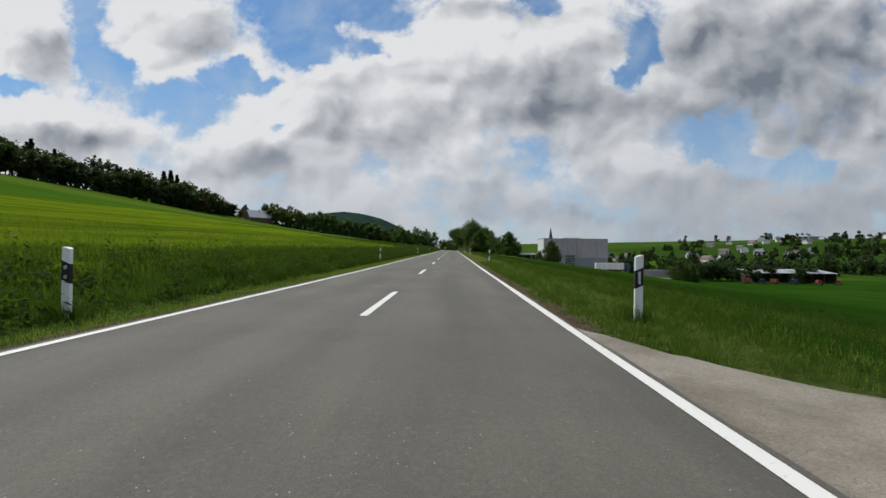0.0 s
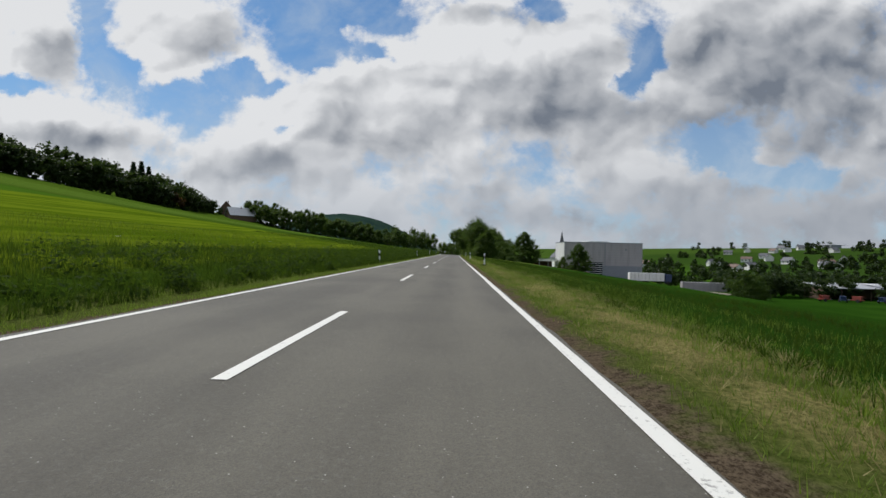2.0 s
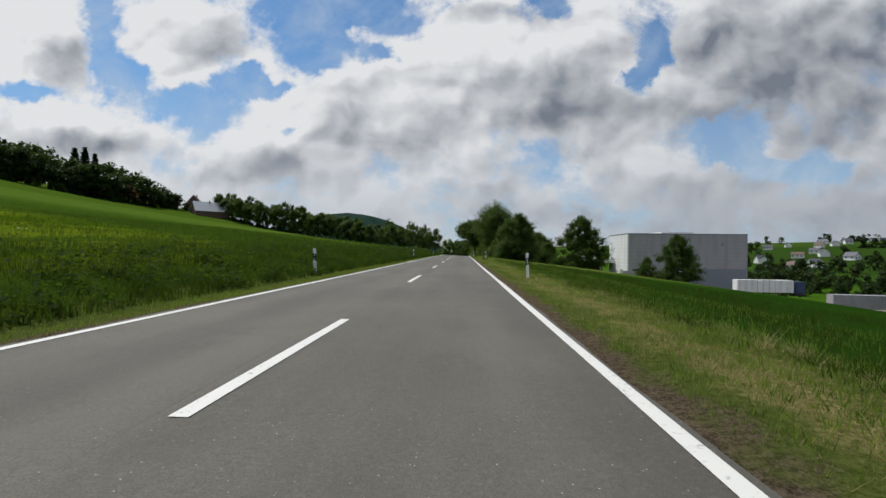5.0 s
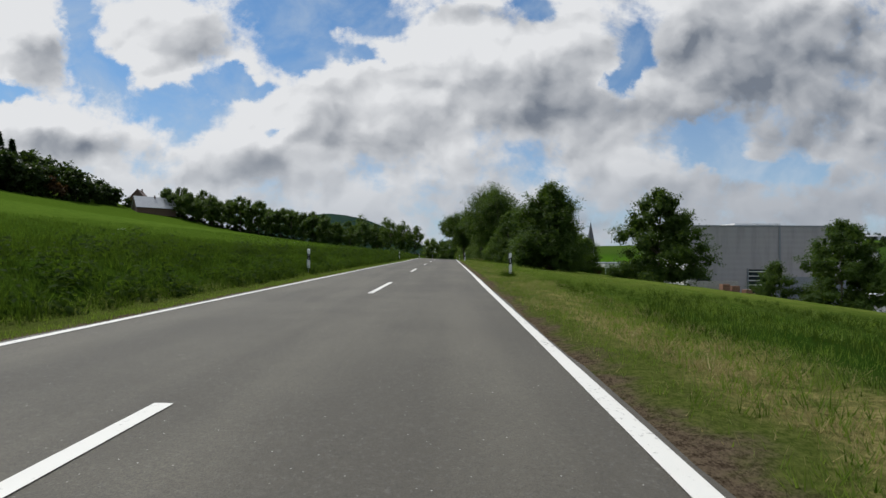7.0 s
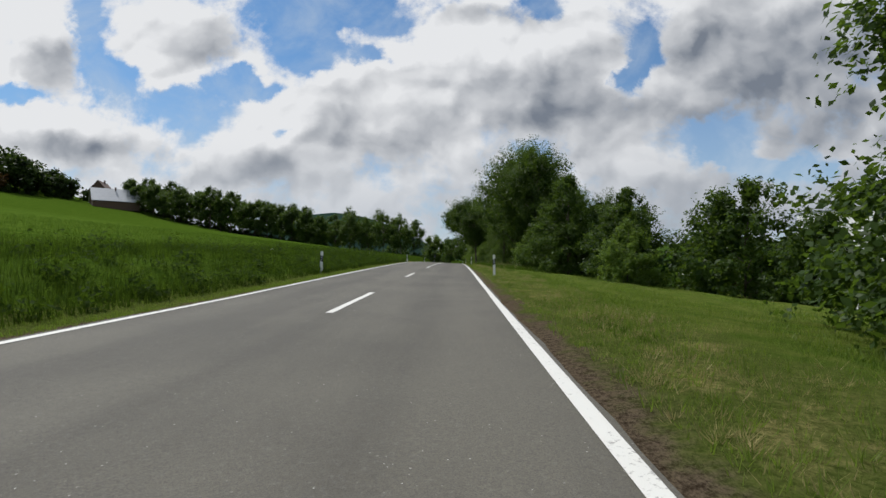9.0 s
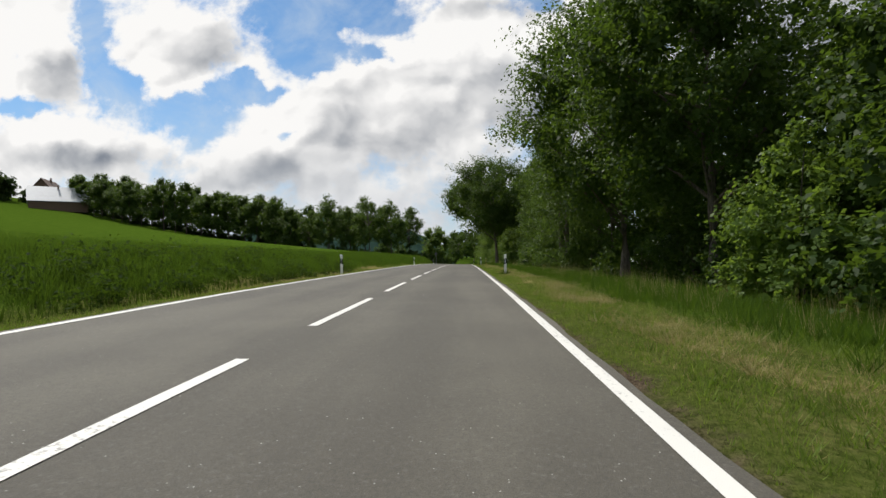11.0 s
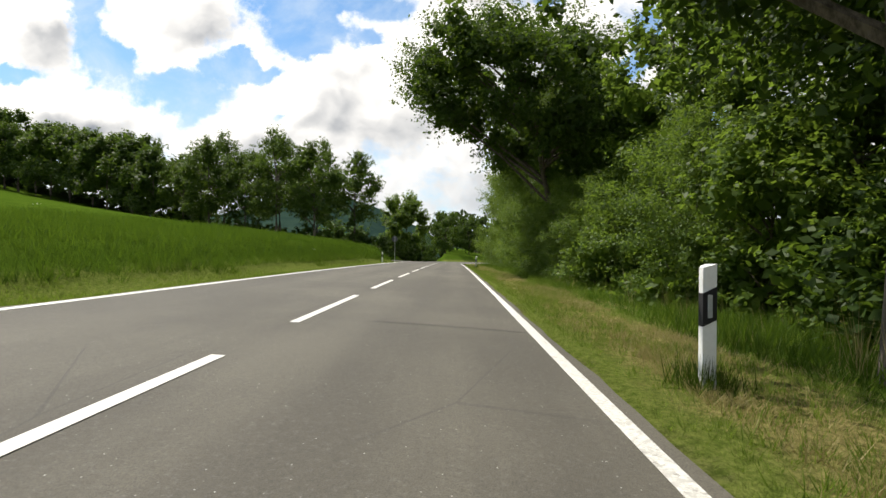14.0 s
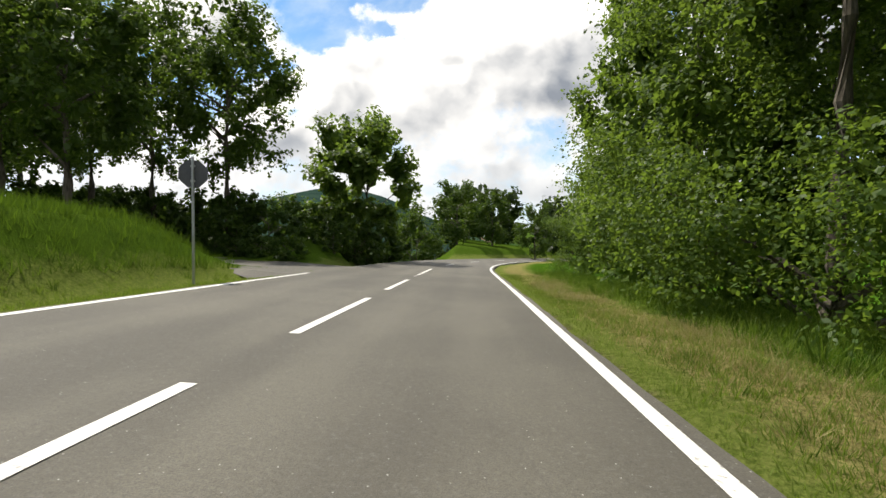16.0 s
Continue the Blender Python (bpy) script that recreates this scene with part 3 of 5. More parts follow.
for side, name in ((-1, "edge_line"), (1, "edge_line")):
    wf = left_w if side < 0 else right_w
    end = 338 if side < 0 else ROAD_END
    jag = lambda y, s: 0.006 * math.sin(y * 13.0 + s)
    inner = 0.066 if side > 0 else 0.06
    me = strip(name, [lambda y: side * wf(y) - inner + jag(y, 0), lambda y: side * wf(y) + 0.06 + jag(y, 2)], -24, end, 0.5, 0.006, M_PAINT)
    part_mesh(name, me, road, "continuous white edge line")
PH1, PH2 = 7.668, 3.947
starts = [PH1 + 12 * k for k in range(-2, 17)] + [PH2 + 6 * k for k in range(35, 57)] + [PH1 + 12 * k for k in range(28, 34)]
for y0 in starts:
    me = strip("lane_dash", [lambda y: -0.06, lambda y: 0.06], y0, y0 + 4.0, 0.5, 0.006, M_PAINT)
    part_mesh("lane_dash", me, road)

# side road that leaves the main road at the avenue


def side_road():
    vs, fs = [], []
    n = 80
    for i in range(n + 1):
        t = -0.02 + 1.02 * i / n
        c = A0 + (A1 - A0) * t
        d = (A1 - A0).normalized()
        nrm = Vector((-d.y, d.x))
        flare = 2.1 + 1.5 * max(0, 1 - max(t, 0) * 20) ** 2
        for s in (-1.3, -1, -0.5, 0, 0.5, 1, 1.3):
            p = c + nrm * flare * s
            g = ground_at(p.x, p.y) + 0.06
            vs.append((p.x, p.y, g + (float(deck(p.x, p.y)) - 0.004 - g) * float(blend(p.x, -5.5, -3.3)) - (0.20 if abs(s) > 1.01 else 0)))
    for i in range(n):
        fs += [(i * 7 + k, i * 7 + k + 1, i * 7 + k + 8, i * 7 + k + 7) for k in range(6)]
    return tagged(new("side_road", mesh_of("side_road", vs, fs, [M_ASPHALT])), "narrow asphalt side road climbing along a tree avenue", "road", kind="structure")


side_road()


APRON = [(7.8, 2.8), (6.6, 3.2), (5.85, 3.45), (5.2, 3.8), (4.5, 4.3), (3.75, 5.0), (2.9, 6.0), (2.1, 7.2), (1.4, 9.0), (0.8, 12.0), (0.3, 16.0), (-0.2, 22.0)]


def apron():
    """A field access that flares out of the road, its rim broken and its surface a little uneven."""
    vs, fs = [], []
    n, m = 60, 26
    ax, ay = [p[1] for p in APRON], [p[0] for p in APRON]
    for i in range(n + 1):
        x = 2.83 + 19 * (i / n) ** 1.7
        far_y = float(np.interp(x, ax, ay)) + (0.05 * math.sin(x * 9) + 0.04 * math.sin(x * 23 + 1)) * min(1, (x - 2.83) * 2)
        for j in range(m + 1):
            y = far_y - (far_y + 9.0) * (j / m) ** 1.5
            z = max(ground_at(x, y) + 0.05, float(deck(min(x, 3.1), y)) - 0.012 - 0.03 * max(0, x - 3))
            z -= 0.05 * math.exp(-j * 1.6) + 0.006 * math.sin(x * 3.1 + y * 2.2)
            vs.append((x, y, z))
    for i in range(n):
        fs += [(i * (m + 1) + j, i * (m + 1) + j + 1, (i + 1) * (m + 1) + j + 1, (i + 1) * (m + 1) + j) for j in range(m)]
    tagged(new("lay_by", mesh_of("lay_by", vs, [tuple(reversed(f)) for f in fs], [M_GRAVEL], smooth=True)), "pale gravelly asphalt field access beside the road", "pavement", kind="structure")


apron()

# ---- marker posts ----


def marker_post(dots, s):
    """White plastic roadside post with a sloping black band."""
    p = thing("marker_post", "white plastic roadside post with a slanted black band", "marker post", "marker posts along the road")
    w2, d = 0.06, 0.05
    prof = [(-w2, -d), (w2, -d), (w2, d * 0.2), (0.02, d), (-0.02, d), (-w2, d * 0.2)]

    def shell(z0, z1, grow, slope):
        bm = bmesh.new()
        lo = [bm.verts.new((x * grow, y * grow, z0(x))) for x, y in prof]
        hi = [bm.verts.new((x * grow, y * grow, z1(x))) for x, y in prof]
        bm.faces.new(hi)
        bm.faces.new(list(reversed(lo)))
        for i in range(6):
            bm.faces.new((lo[i], lo[(i + 1) % 6], hi[(i + 1) % 6], hi[i]))
        return bm
    part("body", shell(lambda x: -0.3, lambda x: 0.93 + s * 0.25 * x - 2.2 * x * x, 1.0, 0), M_WHITE, p)
    part("band", shell(lambda x: 0.50 + s * 0.42 * x, lambda x: 0.745 + s * 0.42 * x, 1.035, 0), M_BLACK, p, "black slanted band")
    if dots:
        for z in (0.56, 0.68):
            bm = bmesh.new()
            bmesh.ops.create_cone(bm, cap_ends=True, segments=14, radius1=0.028, radius2=0.026, depth=0.008, matrix=pose(0, -0.055, z, 90))
            part("reflector", bm, M_REFL, p, "round silver reflector")
    else:
        part("reflector", box(-0.02, 0.02, -0.058, -0.05, 0.54, 0.71, 0.002), M_REFL, p, "upright rectangular silver reflector")
    return p


right_post, left_post = marker_post(False, 1), marker_post(True, -1)
first = True
for y, xr, yl, xl in ((8.4, 4.13, 7.6, -4.2), (39.7, 4.1, 39.4, -4.4), (79.7, 4.03, 79.6, -4.28), (121.0, 4.2, 121, -4.4), (162.5, 4.45, 162.8, -4.5),
                      (204.5, 3.85, 203.8, -4.5), (244.8, 4.0, 245.3, -4.4), (284.0, 4.1, 284.9, -4.6), (324.6, 3.97, 325, -4.5)):
    for src, x, y in ((right_post, xr, y), (left_post, xl, yl)):
        m = pose(x, y, ground_at(x, y) - 0.02, rng.normal(0, 1.2), rng.normal(0, 1.6), rng.normal(0, 4))
        if first:
            src.matrix_basis = m
        else:
            copy_thing(src, m).scale.z = 1.13
        if first:
            src.scale.z = 1.13
    first = False


def stake():
    p = thing("survey_stake", "thin pale orange wooden stake in the grass verge", "stake", at=(3.75, 260.7, ground_at(3.75, 260.7)))
    bm = box(-0.013, 0.013, -0.013, 0.013, -0.2, 0.80, 0.003)
    part("stick", bm, M_ORANGE, p)
    part("tip", box(-0.014, 0.014, -0.014, 0.014, 0.80, 0.88, 0.003), M_WHITE, p, "pale sawn tip")


stake()


def road_sign():
    x, y = -4.42, 333.8
    p = thing("road_sign", "back of a grey metal road sign on a thin steel pole", "road sign", at=(x, y, ground_at(x, y)), turn=20)
    bm = bmesh.new()
    tube(bm, [(0, 0, -0.3), (0, 0, 2.93)], [0.03, 0.03], 10)
    part("pole", bm, M_STEEL, p)
    bm = bmesh.new()
    bmesh.ops.create_cone(bm, cap_ends=True, segments=8, radius1=0.33, radius2=0.33, depth=0.012, matrix=pose(0, 0.05, 2.55, 90, 22.5, 0))
    part("plate", bm, M_SLATE, p, "octagonal sign plate seen from behind")
    for z in (2.38, 2.72):
        part("clamp", box(-0.05, 0.05, -0.035, 0.045, z - 0.02, z + 0.02, 0.004), M_STEEL, p)


road_sign()

# ---- trees ----


def leaf_quads(points, normals, size, seed, aspect=0.62):
    r = np.random.default_rng(seed)
    n = len(points)
    nrm = normals + r.normal(0, 0.55, (n, 3))
    nrm /= np.linalg.norm(nrm, axis=1)[:, None]
    a = np.cross(nrm, r.normal(0, 1, (n, 3)))
    a /= np.linalg.norm(a, axis=1)[:, None] + 1e-9
    b = np.cross(nrm, a)
    s = (size * r.uniform(0.55, 1.35, n))[:, None]
    v = np.stack([points - a * s, points - b * s * aspect + nrm * s * 0.12, points + a * s, points + b * s * aspect + nrm * s * 0.12], 1)
    return v


def sprays(q, cs, rs, mid, leaves, leaf, spray_n, core, core_k, droop):
    """Leaf places, facings and sizes: leafy twigs round each clump, and large leaves in the clump's shaded heart."""
    blobs = len(cs)
    out = cs - mid
    out /= np.linalg.norm(out, axis=1)[:, None] + 1e-6
    ax = q.normal(0, 0.62, (blobs, spray_n, 3)) + out[:, None] * 0.75 + np.array([0, 0, 0.28])
    ax /= np.linalg.norm(ax, axis=2)[..., None]
    tip = cs[:, None] + ax * (rs[:, None] * q.uniform(0.62, 1.12, (blobs, spray_n)))[..., None] * np.array([1.15, 1.15, 0.92])
    ax = (ax + np.array([0, 0, -droop])).reshape(-1, 3)
    tip = tip.reshape(-1, 3)
    sr = np.repeat(rs, spray_n) * q.uniform(0.28, 0.46, blobs * spray_n)
    w_ = np.repeat(rs ** 2, spray_n) * q.uniform(0.6, 1.4, blobs * spray_n)
    n1 = int(leaves * (1 - core))
    n2 = leaves - n1
    i = q.choice(len(tip), n1, p=w_ / w_.sum())
    along = q.uniform(-1.5, 1.0, n1)
    side = q.normal(0, 0.42, (n1, 3)) * (1.15 - 0.55 * np.abs(along))[:, None]
    p1 = tip[i] + (ax[i] * along[:, None] * 0.9 + side * np.array([1, 1, 0.8])) * sr[i][:, None]
    d1 = ax[i] * 0.45 + side * 0.5 + np.array([0, 0, 0.55])
    j = q.choice(blobs, n2, p=rs ** 2 / np.sum(rs ** 2))
    d2 = q.normal(0, 1, (n2, 3))
    d2 /= np.linalg.norm(d2, axis=1)[:, None]
    p2 = cs[j] - out[j] * (rs[j] * 0.2)[:, None] + d2 * (rs[j] * 0.62 * q.random(n2) ** 0.4)[:, None]
    return np.concatenate([p1, p2]), np.concatenate([d1, d2 * 0.8 + np.array([0, 0, 0.3])]), np.concatenate([np.full(n1, leaf), np.full(n2, leaf * core_k)])


def broad_tree(name, label, seed, h, r, clear, blobs, leaves, leaf, mat, shape=0.0, group="", lean=(0, 0), category="tree", dome=0.0, limbs=13,
               spray_n=10, core=0.24, core_k=2.0, droop=0.0, blob_k=1.0, outer=0.04):
    """Trunk, limbs and a crown of leaf clumps. shape: 0 round, 1 pointed; dome: widest near the ground, with that power."""
    q = np.random.default_rng(seed)
    p = thing(name, label, category, group)
    ch = (h - clear) / 2
    cz = clear + ch
    cs, rs = [], []
    while len(cs) < blobs:
        if dome:
            t, an, k = q.uniform(0.02, 0.97), q.uniform(0, 2 * np.pi), q.uniform(outer, 0.95) ** 0.5
            rr = r * (1 - t ** dome) ** 0.75 * (0.8 + 0.2 * min(1, t / 0.12))
            rr *= 1 + 0.16 * math.sin(an * 2 + seed + 4 * t) + 0.12 * math.sin(an * 5 - 9 * t + seed)
            rb_ = blob_k * q.uniform(0.20, 0.36) * min(r, 3.4) * (0.45 + 0.55 * rr / r)
            cs.append((np.cos(an) * k * max(rr - 0.4 * rb_, 0) + lean[0] * t * 2, np.sin(an) * k * max(rr - 0.4 * rb_, 0) + lean[1] * t * 2, clear + t * (h - clear)))
            rs.append(rb_)
            continue
        d = q.normal(0, 1, 3)
        d /= np.linalg.norm(d)
        k = q.uniform(0.35, 0.86) ** 0.7
        zrel = d[2] * k
        narrow = 1 - shape * np.clip((zrel + 0.55) / 1.6, 0, 1)
        cs.append((d[0] * k * r * narrow + lean[0] * (zrel + 1), d[1] * k * r * narrow + lean[1] * (zrel + 1), cz + zrel * ch))
        rs.append(blob_k * q.uniform(0.15, 0.30) * min(r, ch) * (0.55 + 0.45 * narrow))
    cs, rs = np.array(cs), np.array(rs)
    mid = np.array([lean[0], lean[1], cz - ch * (0.45 if dome else 0.25)])
    pts, d, sizes = sprays(q, cs, rs, mid, leaves, leaf, spray_n, core, core_k, droop)
    part_mesh("crown", fast_mesh("crown", leaf_quads(pts, d, sizes, seed), 4, mat), p)
    bm = bmesh.new()
    tr = max(0.05, h * 0.0145)
    top = clear + ch * 1.1
    n = 6
    pts_t = [(lean[0] * i / n + q.normal(0, 0.02) * h * 0.15 * (i > 0), lean[1] * i / n + q.normal(0, 0.02) * h * 0.15 * (i > 0), -0.4 + (top + 0.4) * i / n) for i in range(n + 1)]
    tube(bm, pts_t, [tr * (1.35 if i == 0 else 1 - 0.72 * i / n) for i in range(n + 1)], 9)
    trunk = part("trunk", bm, M_BARK, p)
    for c, rb in zip(cs[:limbs], rs[:limbs]):
        z0 = min(top * 0.95, max(clear * 0.75, c[2] - abs(c[0]) * 0.5 - rb))
        f = (z0 + 0.4) / (top + 0.4) * n
        i = int(min(n - 1, f))
        base = Vector(pts_t[i]).lerp(Vector(pts_t[i + 1]), f - i)
        mid = base.lerp(Vector(c), 0.5) + Vector((q.normal(0, 0.1) * rb, q.normal(0, 0.1) * rb, 0.12 * rb))
        lb = bmesh.new()
        tube(lb, [base, mid, Vector(c)], [tr * 0.42, tr * 0.26, tr * 0.08], 5)
        part("limb", lb, M_BARK, trunk)
    return p


def spruce(name, label, seed, h, r, leaves, leaf, group=""):
    q = np.random.default_rng(seed)
    p = thing(name, label, "tree", group)
    t = q.random(leaves) ** 1.25
    tier = np.floor(t * 26) / 26 + q.normal(0, 0.006, leaves)
    ang = q.uniform(0, 2 * np.pi, leaves)
    arm = 0.5 + 0.5 * np.abs(np.sin(ang * 4.5 + np.floor(t * 26) * 1.7))
    out = q.random(leaves) ** 0.6 * r * (1.02 - t) * (0.55 + 0.45 * arm)
    z = h * 0.06 + h * 0.94 * tier - out * 0.28 + q.normal(0, 0.06, leaves)
    pts = np.stack([np.cos(ang) * out, np.sin(ang) * out, z], 1)
    part_mesh("crown", fast_mesh("crown", leaf_quads(pts, np.stack([np.cos(ang) * 0.5, np.sin(ang) * 0.5, np.ones(leaves)], 1), leaf, seed, 0.35), 4, M_NEEDLE), p)
    bm = bmesh.new()
    tube(bm, [(0, 0, -0.4), (0, 0, h * 0.5), (0, 0, h * 0.98)], [h * 0.016, h * 0.010, 0.02], 7)
    part("trunk", bm, M_BARK, p)
    return p


def plant(src, spots, scale=(0.85, 1.15), seed=0, sink=0.05):
    """The first spot takes the tree itself, the others copies. Spots: x, y and perhaps the scale."""
    q = np.random.default_rng(seed)
    for i, sp in enumerate(spots):
        x, y = sp[:2]
        m = pose(x, y, ground_at(x, y) - sink, 0, 0, q.uniform(0, 360) if i else 0)
        ob = src
        if i:
            ob = copy_thing(src, m)
        else:
            src.matrix_basis = m
        s = sp[2] if len(sp) > 2 else q.uniform(*scale)
        ob.scale = (s * q.uniform(0.93, 1.07), s * q.uniform(0.93, 1.07), s)


# young trees on the meadow in front of the hall
plant(broad_tree("hornbeam", "dense young broadleaf tree with upright tips beside the road", 11, 7.7, 3.6, 0.1, 200, 60000, 0.068, M_LEAF, 0.3, "meadow trees", dome=1.8, core=0.36), [(11.2, 187.3, 1.05)])
plant(broad_tree("hornbeam", "dense young broadleaf tree with a pointed crown on the meadow", 12, 9.2, 5.1, 0.1, 200, 46000, 0.080, M_LEAF, 0.5, "meadow trees", dome=1.6, core=0.36), [(22.5, 190.0, 1.0), (38.0, 187.0, 0.88)])
bush_a = broad_tree("shrub", "broad dark green shrub at the meadow edge", 13, 6.2, 3.6, -0.8, 70, 13000, 0.095, M_LEAF, 0.2, "shrubs at the wood's edge", category="shrub", dome=2.4)
plant(bush_a, [(17.3, 206.8, 1.02), (34.2, 190.5, 0.6), (13.5, 214, 0.85), (19.0, 203.5, 0.72), (83.5, 182, 1.25), (88.5, 184.5, 1.1), (20, 215, 1.0), (11.0, 228, 0.8), (14.5, 222, 1.0)], seed=3)
bush_b = broad_tree("shrub", "light green leafy shrub at the wood's edge", 14, 5.0, 2.6, -0.5, 60, 12000, 0.08, M_LEAF2, 0.3, "shrubs at the wood's edge", category="shrub", dome=2.4)
plant(bush_b, [(12.2, 210, 0.75), (9.4, 231, 0.8), (9.0, 291, 0.95), (8.0, 298.5, 0.8), (9.0, 288.0, 0.5)], seed=4)

# the wood beside the road
oak = broad_tree("oak", "tall dark broadleaf tree towering at the road's edge", 21, 17.5, 6.3, 2.7, 170, 44000, 0.095, M_LEAF, 0.12, "wood beside the road", limbs=24)
plant(oak, [(10.6, 247, 0.94), (11.2, 238.5, 0.86), (17, 252, 0.8), (19, 236, 0.55)], seed=5)
mid_oak = broad_tree("field_maple", "rounded dark green tree at the wood's edge", 26, 11.0, 4.0, 0.2, 110, 24000, 0.095, M_LEAF, 0.35, "wood beside the road", dome=2.2)
plant(mid_oak, [(11.6, 223, 0.78), (13.0, 232, 0.88), (14, 215, 0.6)], seed=25)
alder = broad_tree("alder", "slender tall tree with loose feathery foliage at the wood's edge", 22, 14.5, 2.7, 0.4, 140, 26000, 0.056, M_ALDER, 0.3, "wood beside the road", dome=2.2, core=0.14, core_k=1.6)
plant(alder, [(9.2, 255, 1.0), (9.8, 260, 1.05), (10.8, 265, 1.05), (9.8, 270.5, 0.95), (13.0, 257, 1.1), (13.5, 262.5, 1.1), (11.5, 276, 1.1), (14, 283, 1.15)], seed=6)
maple = broad_tree("maple", "spreading maple leaning over the road with a bare trunk", 23, 16.2, 5.8, 3.6, 140, 46000, 0.090, M_LEAF, 0.12, "wood beside the road", lean=(-0.5, 0), limbs=22, core=0.22, core_k=1.9)
plant(maple, [(6.3, 284.5, 0.93), (13, 290, 1.0)], seed=7)
maple2 = broad_tree("maple", "old maple with a wide crown overhanging the road", 27, 17.0, 7.6, 5.6, 170, 52000, 0.090, M_LEAF, 0.05, "wood beside the road", lean=(-2.8, 0.0), limbs=30, core=0.36, core_k=2.3)
plant(maple2, [(8.9, 310.0, 1.0)], seed=27)
hazel = broad_tree("hazel", "wall of fresh green hazel foliage down to the grass", 24, 7.5, 3.0, -0.4, 60, 36000, 0.048, M_LEAF2, 0.1, "wood beside the road", category="shrub", dome=2.6, core=0.14, core_k=1.6, outer=0.3, spray_n=14, blob_k=1.1)
plant(hazel, [(9.8, 296, 0.95), (7.9, 299.5, 0.62), (7.4, 303.2, 0.55), (10.6, 303, 0.9), (8.6, 293.0, 0.7), (7.9, 306.0, 0.72), (8.3, 308.4, 0.8), (8.6, 316.5, 0.85), (9.0, 353, 0.8), (13, 364, 1.1)], seed=8)
wallt = broad_tree("lime_tree", "tall leafy tree whose foliage reaches the grass verge", 28, 17.0, 3.9, -0.3, 120, 104000, 0.047, M_LEAF2, 0.15, "wood beside the road", dome=4.5, core=0.14, core_k=1.6, outer=0.45, spray_n=16, blob_k=1.15)
plant(wallt, [(9.4, 320, 0.9), (9.2, 312.5, 0.88), (9.0, 326.5, 1.0), (9.2, 333, 1.02)], seed=28)
wallb = broad_tree("lime_tree", "tall leafy tree grown together with its neighbours", 30, 17.0, 3.9, -0.3, 200, 24000, 0.125, M_LEAF2, 0.15, "wood beside the road", dome=4.5)
plant(wallb, [(12.0, 301.5, 0.92), (12.8, 293.5, 0.9), (9.6, 340, 1.0), (10.0, 347, 0.85)], seed=31)
plant(broad_tree("lime_tree", "tall leafy tree standing back in the wood", 29, 15.0, 4.6, 0.5, 70, 6500, 0.19, M_ALDER, 0.15, "wood beside the road", core_k=1.3), [(14.8, 312, 1.0), (14.8, 322, 1.0), (15, 335, 1.0), (17, 346, 0.9), (16, 292, 1.0), (13.8, 279.5, 0.95), (17.5, 282, 1.0), (18, 299, 1.0), (14.5, 328.5, 1.05), (14.6, 341, 1.05), (16, 241, 0.7), (22, 247, 0.62), (25, 257, 0.75), (19, 262, 1.0), (21, 276, 1.0), (18, 288, 0.95)], seed=29)
dark_shrub = broad_tree("undergrowth", "dark undergrowth shrub beneath the trees", 25, 3.6, 2.4, -0.6, 40, 5000, 0.09, M_LEAF, 0.0, "undergrowth of the wood", category="shrub", dome=2.5, core_k=1.2)
plant(dark_shrub, [(12.0, 236, 0.9), (12.0, 242, 1.0), (12.2, 249, 1.0), (10.6, 254, 0.9), (9.6, 261, 0.9), (9.6, 266, 1.0), (9.2, 273, 0.9), (9.6, 279, 1.1), (10, 287, 1.1), (13, 294, 1.2),
                   (9.4, 300, 0.8), (9.8, 308, 0.9), (9.3, 314, 0.8), (12, 303, 1.3), (19, 255, 1.6), (22, 262, 1.8), (24, 252, 1.8), (26, 268, 2.0), (15, 289, 1.5), (12.5, 284, 1.3), (18, 294, 1.6), (16, 238, 1.3), (18, 243, 1.4), (20, 250, 1.5), (17, 246, 1.3), (14, 239.5, 1.1), (22, 240, 1.5), (14, 243, 1.4), (15, 256, 1.5), (15, 270, 1.5), (16, 284, 1.5), (15, 305, 1.5)], seed=9)

# avenue along the side road
lime = broad_tree("avenue_tree", "round-crowned avenue tree with a bare dark trunk", 31, 12.5, 3.5, 2.5, 84, 15000, 0.105, M_ALDER, 0.15, "avenue trees", core=0.1)
lime2 = broad_tree("avenue_tree", "tall avenue tree with an open irregular crown", 32, 15.5, 3.9, 2.8, 84, 15000, 0.105, M_ALDER, 0.3, "avenue trees", core=0.1)
rowd = (A1 - A0).normalized()
rown = Vector((-rowd.y, rowd.x))
s1, s2 = [], []
for i in range(24):
    d = 13 + i * 7.1
    c = A0 + rowd * d
    a, b = c + rown * 3.6 + Vector((rng.normal(0, 0.4), rng.normal(0, 0.4))), c - rown * 4.4 + Vector((rng.normal(0, 0.5), rng.normal(0, 0.5)))
    (s2 if i in (1, 12, 13, 14) else s1).append((a.x, a.y, rng.uniform(0.92, 1.1) * (1.18 + 0.05 * float(blend(i, 5, 13)))))
    (s2 if i % 3 else s1).append((b.x, b.y, rng.uniform(0.9, 1.1) * (1.15 + 0.05 * float(blend(i, 5, 13)))))
lod1 = broad_tree("avenue_tree", "round-crowned avenue tree with a bare dark trunk", 35, 12.5, 3.3, 0.9, 30, 7000, 0.20, M_LEAF, 0.15, "avenue trees", limbs=5, spray_n=24, core=0.4, core_k=1.5, blob_k=1.7)
lod2 = broad_tree("avenue_tree", "tall avenue tree with an open irregular crown", 36, 15.5, 3.3, 1.0, 34, 7000, 0.20, M_LEAF, 0.3, "avenue trees", limbs=5, spray_n=24, core=0.4, core_k=1.5, blob_k=1.6)
